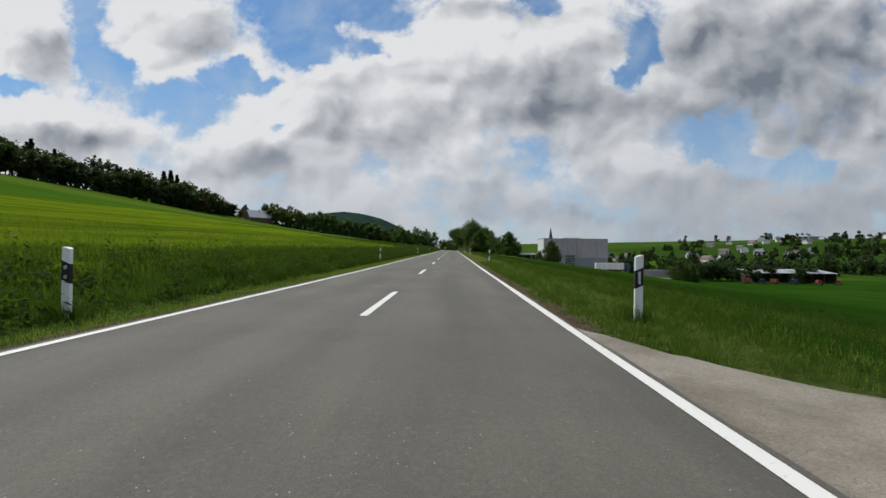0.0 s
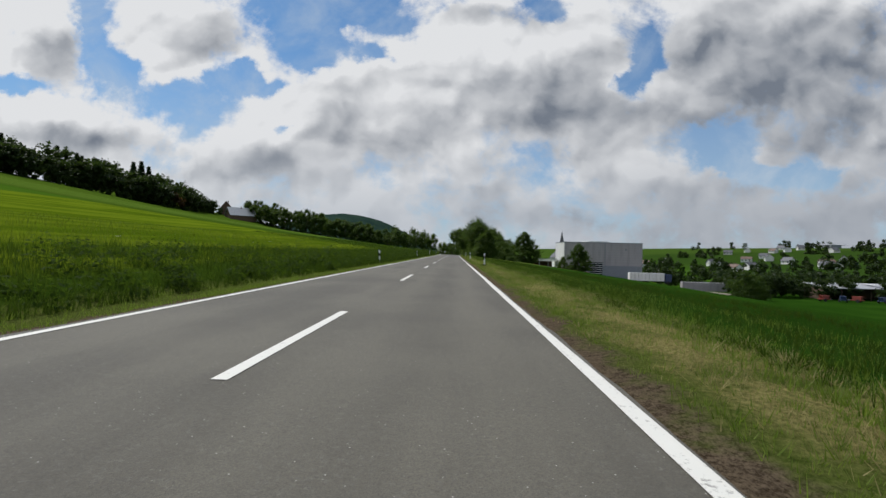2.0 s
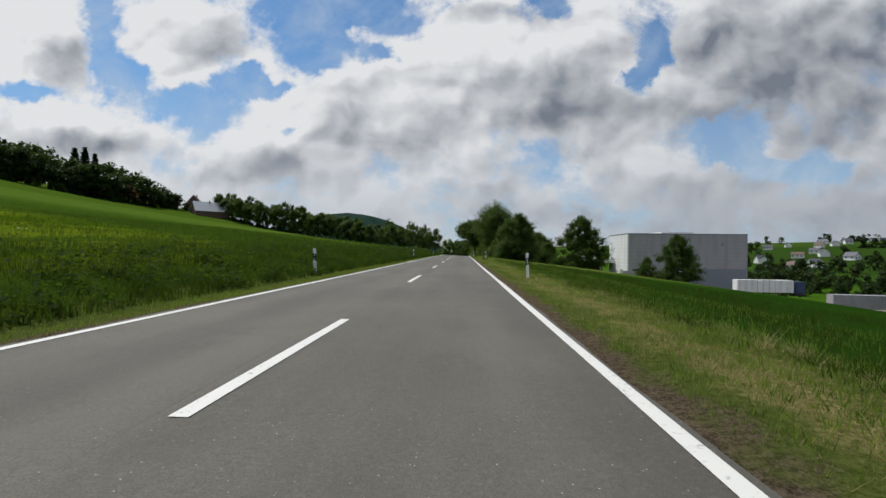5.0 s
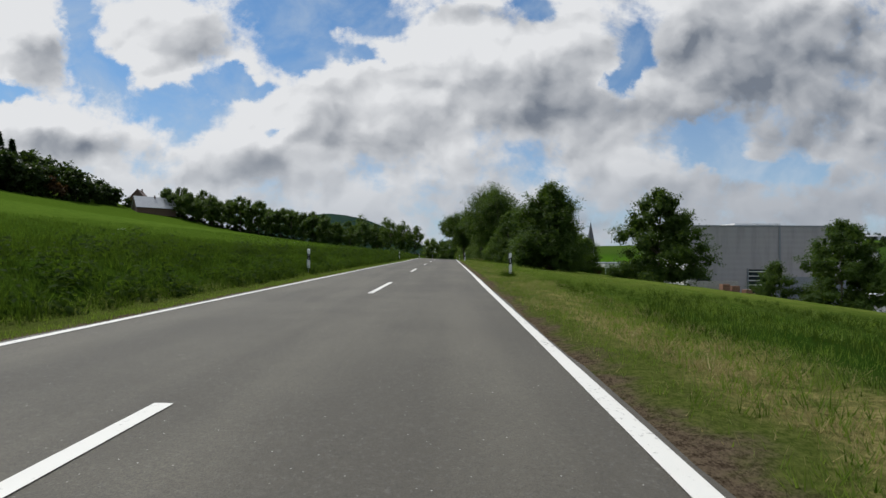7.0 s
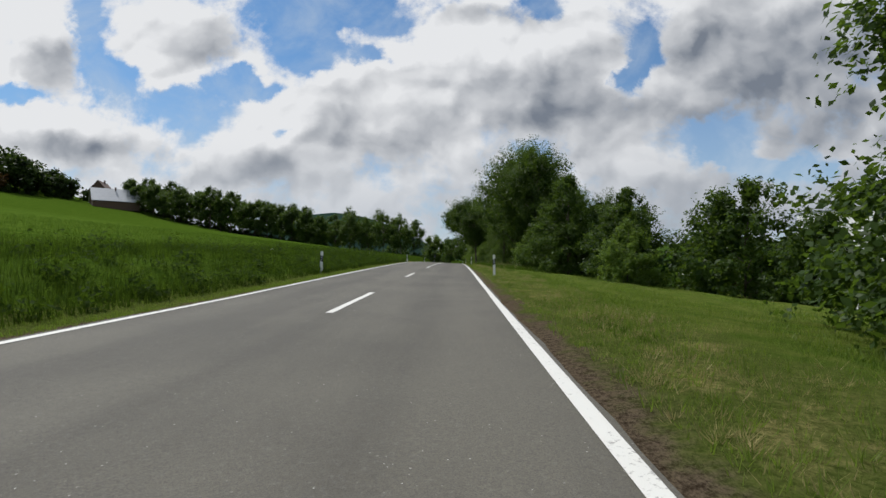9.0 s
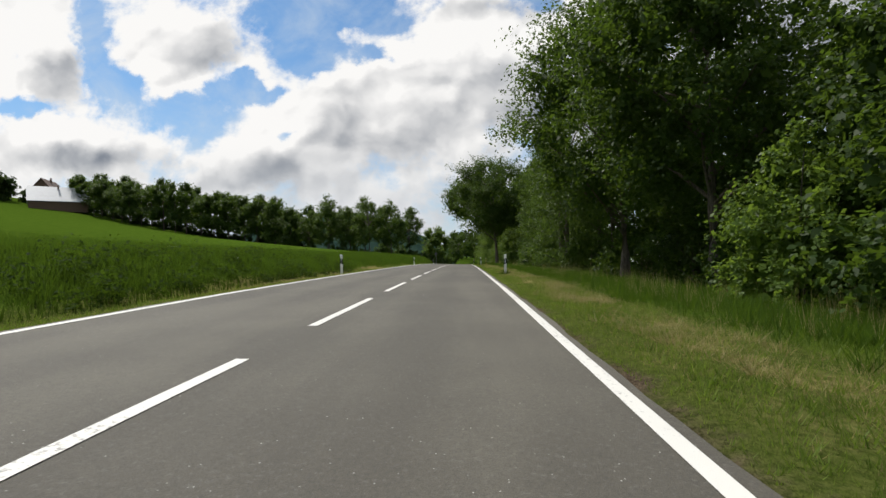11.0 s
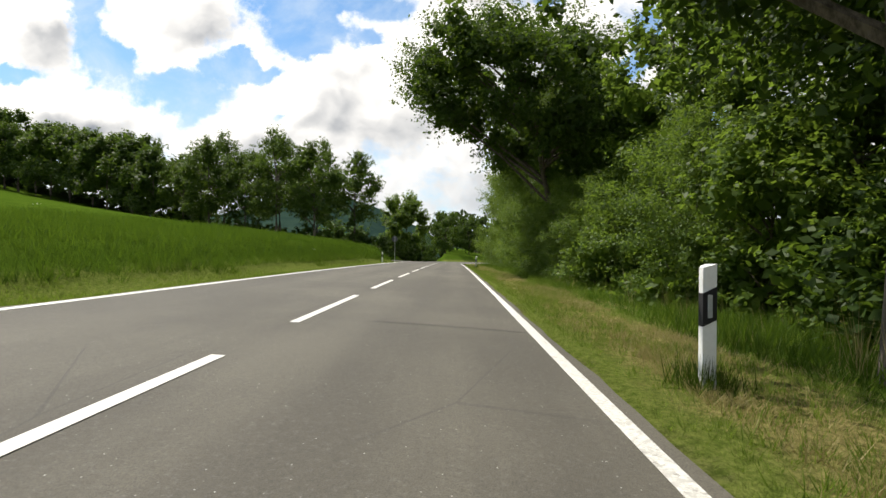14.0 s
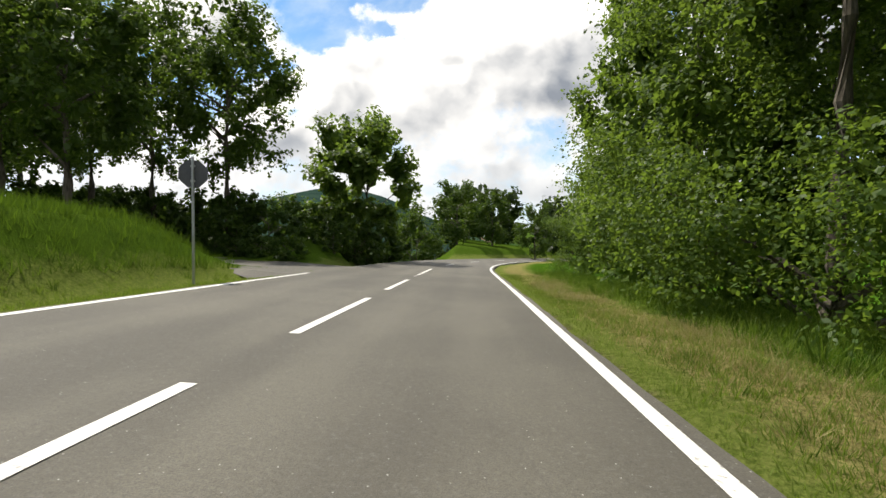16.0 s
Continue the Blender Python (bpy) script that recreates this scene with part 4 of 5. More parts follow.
for near_t, far_t, spots_, k in ((lime, lod1, s1, 10), (lime2, lod2, s2, 11)):
    plant(near_t, [p_ for p_ in spots_ if p_[0] > -42], seed=k)
    plant(far_t, [p_ for p_ in spots_ if p_[0] <= -42], seed=k + 50)
under = broad_tree("hedge_shrub", "low hedge shrub beneath the avenue trees", 37, 3.4, 2.8, -0.6, 40, 1500, 0.22, M_LEAF3, 0.0, "hedge under the avenue", category="shrub", limbs=0, dome=2.2)
plant(under, [tuple(A0 + rowd * d + rown * (-3.0 + rng.normal(0, 1.0))) for d in np.concatenate([np.arange(30, 60, 2.6), np.arange(60, 190, 3.3)])], (0.55, 0.95), seed=38)
corner = broad_tree("avenue_tree", "light green spreading tree at the road junction", 33, 9.6, 4.6, 1.4, 56, 10000, 0.16, M_LEAF2, 0.1, "avenue trees")
plant(corner, [(-5.6, 359, 1.12)], seed=12)
plant(broad_tree("hedge_shrub", "low dark hedge shrub along the side road", 34, 3.0, 2.4, -0.5, 36, 3600, 0.12, M_LEAF, 0.0, "hedge at the junction", category="shrub", core_k=1.4),
      [(-9.0 - 2.4 * k, 349.3 + 1.31 * k, 0.9 + 0.12 * (k % 3)) for k in range(12)] + [(-6.8 - 1.7 * k, 346.2 + 0.93 * k, 0.42) for k in range(14)] + [(-5.8, 350.6, 0.62), (-4.9, 353.2, 0.7), (-5.6, 355.0, 1.0), (-4.8, 358.5, 1.0), (-6.8, 353.0, 0.95), (-7.6, 356.5, 1.1)], seed=13)

# far trees
far_a = broad_tree("far_tree", "dark broadleaf tree in a distant tree belt", 41, 12.0, 5.0, 0.2, 26, 1000, 0.60, M_LEAF3, 0.15, "distant tree belt", limbs=0, core=0.35, core_k=1.2, spray_n=16, blob_k=1.5)
far_b = broad_tree("far_tree", "copper-leaved tree in a distant tree belt", 42, 11.0, 4.4, 0.8, 30, 900, 0.75, M_COPPER, 0.1, "distant tree belt", limbs=0, core_k=1.1)
far_s = spruce("far_spruce", "dark spruce rising above a distant tree belt", 43, 15.0, 4.2, 1500, 0.75, "distant tree belt")
spots, cop, spr = [], [], []
for i in range(62):
    t = i / 61
    x, y = -182 - 120 * t + rng.normal(0, 3), 424 - 290 * t + rng.normal(0, 4)
    up = 1 + 0.5 * float(blend(t, 0.03, 0.12)) + 0.45 * float(blend(t, 0.55, 0.95))
    spots.append((x, y, rng.uniform(0.75, 1.1) * up))
    (spr if i % 9 in (1, 2, 3) and i > 8 else spots).append((x - 12, y + 8, rng.uniform(0.9, 1.25) * up))
cop.append((-192, 384, 1.0))
for i in range(44):                                   # wood behind the belt, high on the hill
    t = 0.45 + 0.6 * rng.random()
    spots.append((-205 - 120 * t + rng.normal(0, 8), 440 - 290 * t + rng.normal(0, 8), rng.uniform(1.2, 1.8)))
for i in range(44):                                   # past the bend of the road
    x = rng.uniform(-85, 30)
    spots.append((x, rng.uniform(412, 470), rng.uniform(0.8, 1.1)))
past_bend = []
for x, y, s in ((1, 414, 0.95), (6, 412, 0.9), (-6, 420, 0.85), (12, 400, 0.8), (-9, 398, 1.4), (-5, 388, 0.8), (-13, 410, 1.6), (-19, 392, 1.3), (0, 401, 0.9), (-25, 397, 1.4)):
    past_bend.append((x, y, s))
for x, y, s in ((88, 196, 0.75), (94, 200, 0.7), (101, 206, 0.6), (110, 208, 0.6), (128, 214, 0.55), (150, 210, 0.6), (84, 232, 0.7), (118, 218, 0.7)):
    spots.append((x, y, s))


for i in range(16):                                   # bushes between the yard and the shed
    spots.append((rng.uniform(96, 142), rng.uniform(202, 226), rng.uniform(0.45, 0.7)))


def far_wood(label, spots_, seed):
    """Many distant trees grown together into one wood."""
    q = np.random.default_rng(seed)
    vs = []
    for x, y, s in spots_:
        k, n = 9, int(150 + 90 * s)
        h, r = 11.0 * s * q.uniform(0.8, 1.2), 4.6 * s * q.uniform(0.8, 1.3)
        t = q.uniform(0.08, 0.9, k)
        an = q.uniform(0, 6.283, k)
        rr = r * (1 - t ** 2.2) ** 0.7 * q.uniform(0.3, 0.75, k)
        cen = np.stack([x + np.cos(an) * rr, y + np.sin(an) * rr, ground_at(x, y) - 0.6 + t * h], 1)
        idx = q.integers(0, k, n)
        d = q.normal(0, 1, (n, 3))
        d /= np.linalg.norm(d, axis=1)[:, None]
        pts = cen[idx] + d * (r * 0.42 * q.uniform(0.5, 1.0, n) ** 0.5)[:, None]
        vs.append(leaf_quads(pts, d * 0.6 + np.array([0, 0, 0.55]), 0.75 * s + 0.15, seed + len(vs), 0.7))
    tagged(new("far_wood", fast_mesh("far_wood", np.concatenate(vs), 4, M_LEAF3)), label, "trees", kind="stuff")


belt = []
for i in range(170):                                  # slope below the village
    x = rng.uniform(120, 520)
    belt.append((x, 270 + rng.uniform(0, 190) + 0.12 * x, rng.uniform(0.55, 1.0)))
for i in range(200):                                  # belt round the farm and the village
    x = rng.uniform(74, 390)
    belt.append((x, 238 + rng.uniform(0, 60) + 0.15 * x - 30 * float(blend(x, 170, 260)), rng.uniform(0.45, 0.8)))
far_wood("dark tree belt round the farm and village", belt, 44)
foot = []
for i in range(110):                                  # scrub at the foot of the trees on the hill
    t = i / 109
    foot.append((-178 - 121 * t + rng.normal(0, 2), 421 - 290 * t + rng.normal(0, 3), rng.uniform(0.32, 0.55)))
far_wood("low scrub at the foot of the trees on the hill", foot, 46)
ridge = []
for i in range(26):                                   # clumps on the far ridge and in the village
    y = rng.uniform(470, 860)
    x = (y - 50) * rng.uniform(0.36, 1.0)
    for k in range(int(rng.integers(2, 8))):
        ridge.append((x + rng.normal(0, 9), y + rng.normal(0, 9), rng.uniform(0.6, 1.05)))
far_wood("scattered tree clumps on the distant hill", ridge, 45)
plant(broad_tree("far_tree", "dark broadleaf tree beyond the bend of the road", 48, 12.0, 5.0, 0.2, 44, 6000, 0.18, M_LEAF, 0.15, "trees beyond the bend", limbs=6, core=0.3, core_k=1.5), past_bend, seed=49)
plant(far_a, spots, seed=14)
plant(far_b, cop, seed=15)
plant(far_s, spr, seed=16)

# ---- buildings ----


def hall():
    x0, x1, y0, y1 = 42.0, 70.0, 224.0, 239.0
    g = -3.6
    p = thing("factory_hall", "large flat-roofed grey and white metal-clad factory hall", "industrial building", at=(x0, y0, g))
    L, D, H = x1 - x0, y1 - y0, 10.7
    part("wall", box(0, L, 0, 0.3, 2.4, H), M_HALLG, p, "pale grey metal cladding")
    part("wall", box(-0.3, 0, 0, D, -4.0, H), M_HALLW, p, "white gable cladding")
    part("wall", box(L, L + 0.3, 0, D, -4.0, H), M_HALLG, p)
    part("wall", box(0, L, D - 0.3, D, -4.0, H), M_HALLG, p)
    part("plinth", box(11.0, L, -0.05, 0.3, -4.0, 2.4), M_DARKG, p, "darker blue-grey plinth band")
    part("wall", box(0, 11.0, 0, 0.3, -4.0, 2.4), M_HALLG, p)
    part("roof", box(-0.35, L + 0.35, -0.1, D + 0.1, H, H + 0.22), M_DARKG, p, "dark flat roof edge")
    part("skylight", box(9, 17, 3, 12, H + 0.22, H + 0.75, 0.1), M_HALLW, p, "raised white rooflight")
    part("downpipe", box(14.6, 14.85, -0.12, -0.02, -2.1, H), M_DARKG, p)
    part("vent", box(22, 22.6, -0.1, 0.0, H - 2.6, H - 2.0), M_DARKG, p)
    gate = part("gate", box(9.5, 13.8, -0.12, -0.05, -2.1, 3.6), M_GLASS, p, "dark roller gate with pale horizontal bars")
    for k in range(8):
        part("gate_bar", box(9.5, 13.8, -0.17, -0.12, -2.0 + 0.74 * k, -1.88 + 0.74 * k, 0.01), M_HALLW, gate)
    for k in (9.35, 13.8):
        part("gate_frame", box(k, k + 0.15, -0.2, 0.0, -2.1, 3.75), M_DARKG, gate)
    part("door", box(1.0, 3.2, -0.1, -0.04, -2.1, 2.2), M_GLASS, p, "dark glazed door")
    # lower wing towards the road
    wing = part("carport_roof", box(-11, -0.32, 10.0, 22.0, 3.5, 4.3, 0.03), M_HALLW, p, "white fascia of a low flat-roofed carport")
    part("carport_cover", box(-11.1, -0.3, 9.9, 22.1, 4.3, 4.45), M_DARKG, wing)
    part("carport_back", box(-11, -0.32, 21.7, 22.0, -4.0, 3.5), M_WOOD, p, "dark timber back wall")
    for k in range(4):
        part("carport_post", box(-10.9 + 3.4 * k, -10.7 + 3.4 * k, 10.2, 10.4, -4.0, 3.5), M_STEEL, p)
    part("parapet", box(-8.0, -0.32, 6.0, 6.25, -4.0, 0.5), M_RENDER, p, "low white retaining wall")
    rail = part("railing", box(-8.0, -0.32, 6.08, 6.16, 1.45, 1.53), M_DARKG, p, "dark metal railing")
    for k in range(16):
        part("baluster", box(-7.9 + 0.5 * k, -7.84 + 0.5 * k, 6.1, 6.14, 0.5, 1.45), M_DARKG, rail)


hall()


def yard_wall():
    p = thing("yard_wall", "low grey concrete wall with a white end block", "wall", at=(38.0, 218.0, ground_at(41, 218)))
    part("panel", box(0.7, 8.5, 0, 0.3, -0.8, 1.35, 0.02), M_CONC, p)
    part("end_block", box(0, 0.7, -0.1, 0.5, -0.8, 1.7, 0.03), M_RENDER, p, "white painted end block")


yard_wall()


def brick_pallet(x, y, n, turn):
    p = thing("brick_pallet", "stack of orange bricks on a wooden pallet", "pallet", "brick pallets in the yard", at=(x, y, ground_at(x, y)), turn=turn)
    part("pallet", box(-0.6, 0.6, -0.5, 0.5, 0.0, 0.15, 0.01), M_WOOD, p)
    for k in range(n):
        part("brick_layer", box(-0.58 + 0.01 * (k % 2), 0.56, -0.47, 0.46, 0.16 + 0.24 * k, 0.385 + 0.24 * k, 0.012), M_BRICK, p)


for px_, py_, n_, t_ in ((43.0, 215.6, 5, 4), (44.6, 215.8, 5, -3), (46.3, 215.5, 4, 8), (48.2, 216.0, 3, -6)):
    brick_pallet(px_, py_, n_, t_)


def house(x, y, w, d, eave, ridge, turn, roof, label, name="house", group="village houses", walls=None, windows=True):
    p = thing(name, label, "house", group, at=(x, y, ground_at(x, y)), turn=turn)
    wall = walls or M_RENDER
    part("wall", prism([(-w / 2, -1.5), (w / 2, -1.5), (w / 2, eave), (0, ridge - 0.15), (-w / 2, eave)], -d / 2, d / 2), wall, p)
    for s in (-1, 1):
        prof = [(0, ridge), (s * (w / 2 + 0.5), eave - 0.4), (s * (w / 2 + 0.5), eave - 0.18), (0, ridge + 0.24)]
        part("roof", prism(prof, -d / 2 - 0.5, d / 2 + 0.5), roof, p)
    part("chimney", box(0.6, 1.2, -0.3, 0.3, ridge - 1, ridge + 1.0), M_TILE, p)
    if windows:
        n = max(2, int(w // 2.6))
        for zz in ([1.2, 3.9] if eave > 4 else [1.2]):
            for k in range(n):
                cx = -w / 2 + (k + 0.5) * w / n
                wi = part("window", box(cx - 0.5, cx + 0.5, -d / 2 - 0.03, -d / 2 + 0.02, zz, zz + 1.3), M_GLASS, p)
                part("sill", box(cx - 0.6, cx + 0.6, -d / 2 - 0.12, -d / 2 + 0.02, zz - 0.1, zz), M_CONC, wi)
        for k in range(max(2, int(d // 3))):
            cy = -d / 2 + (k + 0.5) * d / max(2, int(d // 3))
            part("window", box(-w / 2 - 0.03, -w / 2 + 0.02, cy - 0.5, cy + 0.5, 1.2, 2.5), M_GLASS, p)
    return p


house(-161.5, 415, 13, 19, 2.8, 8.8, -48, M_SHEET, "grey farmhouse with a bright metal sheet roof on the hillside", "farmhouse", "", walls=M_WOOD, windows=False)
house(-180, 432, 10, 14, 4.0, 10.5, 20, M_TILE, "dark-roofed farm building behind the farmhouse", "farm_building", "", walls=M_WOOD)
labs = ["white rendered house with a dark slate roof in the village", "pale house with a brown tiled roof in the village", "small white gabled house among village trees"]
for i in range(30):
    y = rng.uniform(560, 800) if i < 12 else rng.uniform(430, 640)
    x = (y - 50) * (rng.uniform(0.42, 0.98) if i < 12 else rng.uniform(0.34, 0.85))
    house(x, y, rng.uniform(6, 8), rng.uniform(7, 11), rng.uniform(2.4, 3.8), rng.uniform(5.2, 6.8), rng.uniform(0, 180), [M_SLATE, M_TILE, M_SLATE][i % 3], labs[i % 3])


def church():
    x, y = 87.5, 442
    p = thing("church", "village church with a slim dark pointed spire", "church", at=(x, y, -4))
    part("tower", box(-2.2, 2.2, -2.2, 2.2, -2, 14), M_RENDER, p)
    bm = bmesh.new()
    bmesh.ops.create_cone(bm, cap_ends=True, segments=8, radius1=2.5, radius2=0.05, depth=13, matrix=Matrix.Translation((0, 0, 20.5)))
    part("spire", bm, M_SLATE, p, "slate-covered pointed spire")
    part("nave", prism([(-5, -2), (5, -2), (5, 6), (0, 11), (-5, 6)], 2.2, 22), M_RENDER, p)
    part("nave_roof", prism([(0, 11.5), (5.6, 5.8), (5.6, 5.5), (0, 11.1), (-5.6, 5.5), (-5.6, 5.8)], 2.2, 22.4), M_SLATE, p)
    bm = bmesh.new()
    tube(bm, [(0, 0, 27), (0, 0, 28.5)], [0.06, 0.04], 6)
    part("finial", bm, M_STEEL, p)


church()


def trailer(x, y, L, turn, cab):
    p = thing("truck" if cab else "container", "white box trailer truck with a dark blue cab" if cab else "long pale grey freight container standing on the yard",
              "truck" if cab else "container", at=(x, y, ground_at(x, y)), turn=turn)
    part("body", box(0, L, -1.25, 1.25, 0.9 if cab else 0.15, 3.6 if cab else 2.9, 0.05), M_HALLW if cab else M_HALLG, p)
    for k in range(int(L // 1.2)):
        part("rib", box(0.5 + 1.2 * k, 0.56 + 1.2 * k, -1.30, -1.25, 1.0 if cab else 0.2, 3.5 if cab else 2.85), M_CONC, p)
    if cab:
        c = part("cab", box(L + 0.4, L + 2.5, -1.2, 1.2, 0.6, 3.3, 0.15), M_BLUE, p, "dark blue driver's cab")
        part("windscreen", box(L + 2.45, L + 2.53, -1.0, 1.0, 1.8, 2.9, 0.02), M_GLASS, c)
        for wx in (1.2, 2.4, L + 1.3):
            for wy in (-1.15, 1.15):
                bm = bmesh.new()
                bmesh.ops.create_cone(bm, cap_ends=True, segments=18, radius1=0.5, radius2=0.5, depth=0.3, matrix=pose(wx, wy, 0.5, 90))
                part("wheel", bm, M_RUBBER, p)


trailer(76, 205, 13.5, -8, False)
trailer(62, 214, 11.5, -4, True)


def farm_shed():
    x, y = 158, 207
    p = thing("farm_shed", "long open-fronted wooden farm shed with a grey sheet roof", "shed", at=(x, y, ground_at(x, y)), turn=-24)
    L, D = 34, 11
    part("roof", prism([(-0.8, 3.9), (D + 0.5, 5.2), (D + 0.5, 5.4), (-0.8, 4.1)], 0, L), M_ROOFG, p)
    part("back_wall", box(D - 0.2, D, 0, L, -1, 5.1), M_WOOD, p)
    part("side_wall", box(0, D, 0, 0.2, -1, 4.2), M_WOOD, p)
    part("side_wall", box(0, D, L - 0.2, L, -1, 4.2), M_WOOD, p)
    for k in range(8):
        part("post", box(-0.1, 0.15, 0.2 + k * (L - 0.6) / 7, 0.45 + k * (L - 0.6) / 7, -1, 4.1), M_WOOD, p)
    for k in range(3):
        part("rooflight", box(1, 9, 5 + 9 * k, 7 + 9 * k, 5.25, 5.35), M_HALLW, p)
    p.rotation_euler = (0, 0, radians(-66 - 24 + 180))


farm_shed()


def implement(x, y, mat, turn):
    p = thing("farm_implement", "red farm implement parked beside the shed" if mat == M_RED else "blue farm implement parked beside the shed", "farm machine", "farm machines", at=(x, y, ground_at(x, y)), turn=turn)
    part("frame", box(-1.6, 1.6, -0.8, 0.8, 0.6, 0.85, 0.04), mat, p)
    part("hopper", prism([(-0.9, 0.85), (0.9, 0.85), (1.3, 1.9), (-1.3, 1.9)], -0.7, 0.7), mat, p)
    part("drawbar", box(1.6, 3.0, -0.08, 0.08, 0.6, 0.75, 0.02), M_DARKG, p)
    for wy in (-0.95, 0.95):
        bm = bmesh.new()
        bmesh.ops.create_cone(bm, cap_ends=True, segments=18, radius1=0.5, radius2=0.5, depth=0.25, matrix=pose(-0.4, wy, 0.5, 90))
        part("wheel", bm, M_RUBBER, p)


for x, y, m_, t in ((116, 197, M_RED, 10), (121, 196, M_BLUE, 60), (127, 198, M_RED, 120), (134, 197, M_BLUE, 20), (142, 195, M_RED, 80), (151, 197, M_RED, 40)):
    implement(x, y, m_, t)


def hill_barn():
    x, y = 560, 790
    p = thing("hill_barn", "long low grey barn on the distant hill", "barn", at=(x, y, ground_at(x, y)), turn=-20)
    part("wall", box(-16, 16, -6, 6, -2, 4), M_DARKG, p)
    part("roof", prism([(-7, 3.8), (0, 6.2), (7, 3.8), (7, 4.1), (0, 6.5), (-7, 4.1)], -17, 17), M_ROOFG, p)
    p.rotation_euler = (0, 0, radians(70))


hill_barn()

# ---- grass ----


def blades(name, label, n, xf, y0, y1, h, wid, mat, seed, lean=0.35, power=1.0):
    """Loose blades over a band; xf(u, y) spreads them across it."""
    q = np.random.default_rng(seed)
    y = q.uniform(y0, y1, n)
    x = xf(q.random(n), y)
    clump = 0.55 + 0.45 * np.sin(x * 2.1 + np.sin(y * 1.3) * 2) * np.sin(y * 1.7 + x * 0.8)
    keep = (q.random(n) < 0.35 + 0.65 * np.clip(clump, 0, 1)) & ((x < 0) | (y > np.interp(x, [p_[1] for p_ in APRON], [p_[0] for p_ in APRON]) + 0.06))
    x, y, clump = x[keep], y[keep], clump[keep]
    n = len(x)
    z = land(x, y) - 0.03
    hh = h * q.uniform(0.45, 1.25, n) * (0.65 + 0.5 * np.clip(clump, 0, 1))
    a = q.uniform(0, 2 * np.pi, n)
    d = np.stack([np.cos(a), np.sin(a), np.zeros(n)], 1) * (wid * q.uniform(0.6, 1.4, n))[:, None]
    b = q.uniform(0, 2 * np.pi, n)
    l = np.stack([np.cos(b), np.sin(b), np.zeros(n)], 1) * (hh * q.uniform(0.1, 1, n) * lean)[:, None]
    base = np.stack([x, y, z], 1)
    up = np.stack([np.zeros(n), np.zeros(n), hh], 1)
    v = np.stack([base - d, base + d, base + up + l], 1)
    tagged(new(name, fast_mesh(name, v, 3, mat)), label, "grass", kind="stuff")


rw = lambda y: right_w(y) + 0.2
lw = lambda y: left_w(y) + 0.2
blades("verge_grass", "short green grass on the road verge", 110000, lambda u, y: rw(y) + 0.25 + 2.6 * u ** 0.85, 2, 345, 0.11, 0.006, M_GRASS, 51, 0.6)
blades("dry_grass", "dry straw-coloured grass on the road verge", 50000, lambda u, y: rw(y) + 0.25 + 2.0 * np.abs(u + 0.25 * np.sin(u * 9.0)) ** 0.8, 34, 158, 0.10, 0.005, M_DRY, 52, 1.1)
blades("dry_grass", "thin dry grass among the green verge", 55000, lambda u, y: rw(y) + 0.35 + 1.9 * u, 152, 345, 0.09, 0.005, M_DRY, 65, 1.2)
blades("dry_grass", "sparse dry grass in the green verge", 7000, lambda u, y: rw(y) + 0.3 + 1.6 * u, 6, 40, 0.10, 0.005, M_DRY, 67, 1.1)
blades("dry_grass", "dry grass patches before the wood", 45000, lambda u, y: rw(y) + 0.6 + 1.1 * u, 262, 345, 0.09, 0.005, M_DRY, 68, 1.2)
blades("meadow_grass", "lush dark green meadow grass", 100000, lambda u, y: rw(y) + 1.9 + 11 * u ** 1.3, -5, 156, 0.14, 0.007, M_WEED, 53, 1.0)
blades("meadow_fringe", "green grass between the verge and the meadow", 80000, lambda u, y: rw(y) + 1.5 + 4.5 * u ** 1.3, 2, 200, 0.16, 0.006, M_GRASS, 57, 0.5)
# darker blade colour here stands in for the wood's shade on the grass
blades("tall_grass", "tall green grass before the wood, toned darker for shade", 50000, lambda u, y: rw(y) + 2.0 + 4.5 * u, 225, 290, 0.30, 0.007, M_BANK, 58, 0.9)
blades("tall_grass", "tall light green grass along the leafy wall", 40000, lambda u, y: rw(y) + 1.9 + 4.5 * u, 286, 348, 0.28, 0.007, M_GRASS, 69, 0.9)
blades("mown_grass", "mown pale green meadow grass", 70000, lambda u, y: rw(y) + 2.0 + 9 * u ** 1.4, 148, 228, 0.10, 0.010, M_GRASS, 59, 1.0)
blades("dry_grass", "thin dry grass along the bank", 18000, lambda u, y: -lw(y) - 0.3 - 1.7 * u, 215, 268, 0.09, 0.005, M_DRY, 66, 1.2)
blades("verge_grass", "short green grass on the road verge", 140000, lambda u, y: -lw(y) - 0.12 - (1.5 + 0.5 * blend(y, 215, 235)) * u, -10, 340, 0.09, 0.008, M_GRASS, 54, 0.6)
blades("bank_weeds", "tall green weeds and grass on the roadside bank", 130000, lambda u, y: -lw(y) - 1.35 - 6 * u ** 1.5, -10, 240, 0.36, 0.011, M_WEED, 55)
blades("bank_grass", "bright green grass and weeds on the high bank", 150000, lambda u, y: -lw(y) - 1.95 - 12 * u ** 1.5, 225, 338, 0.36, 0.009, M_BANK, 64, 0.8)
blades("barley_crop", "light green barley standing on the hillside", 70000, lambda u, y: -lw(y) - 3.4 - 22 * u ** 1.7, -10, 124, 0.22, 0.014, M_BARLEY, 56)
blades("hill_grass", "rough green grass on the hillside", 50000, lambda u, y: -lw(y) - 4.0 - 24 * u ** 1.7, 118, 172, 0.24, 0.012, M_WEED, 60, 0.8)
blades("hill_grass", "light rough grass on the hillside", 80000, lambda u, y: -lw(y) - 1.8 - 26 * u ** 1.8, 150, 250, 0.26, 0.011, M_BANK, 71, 0.9)


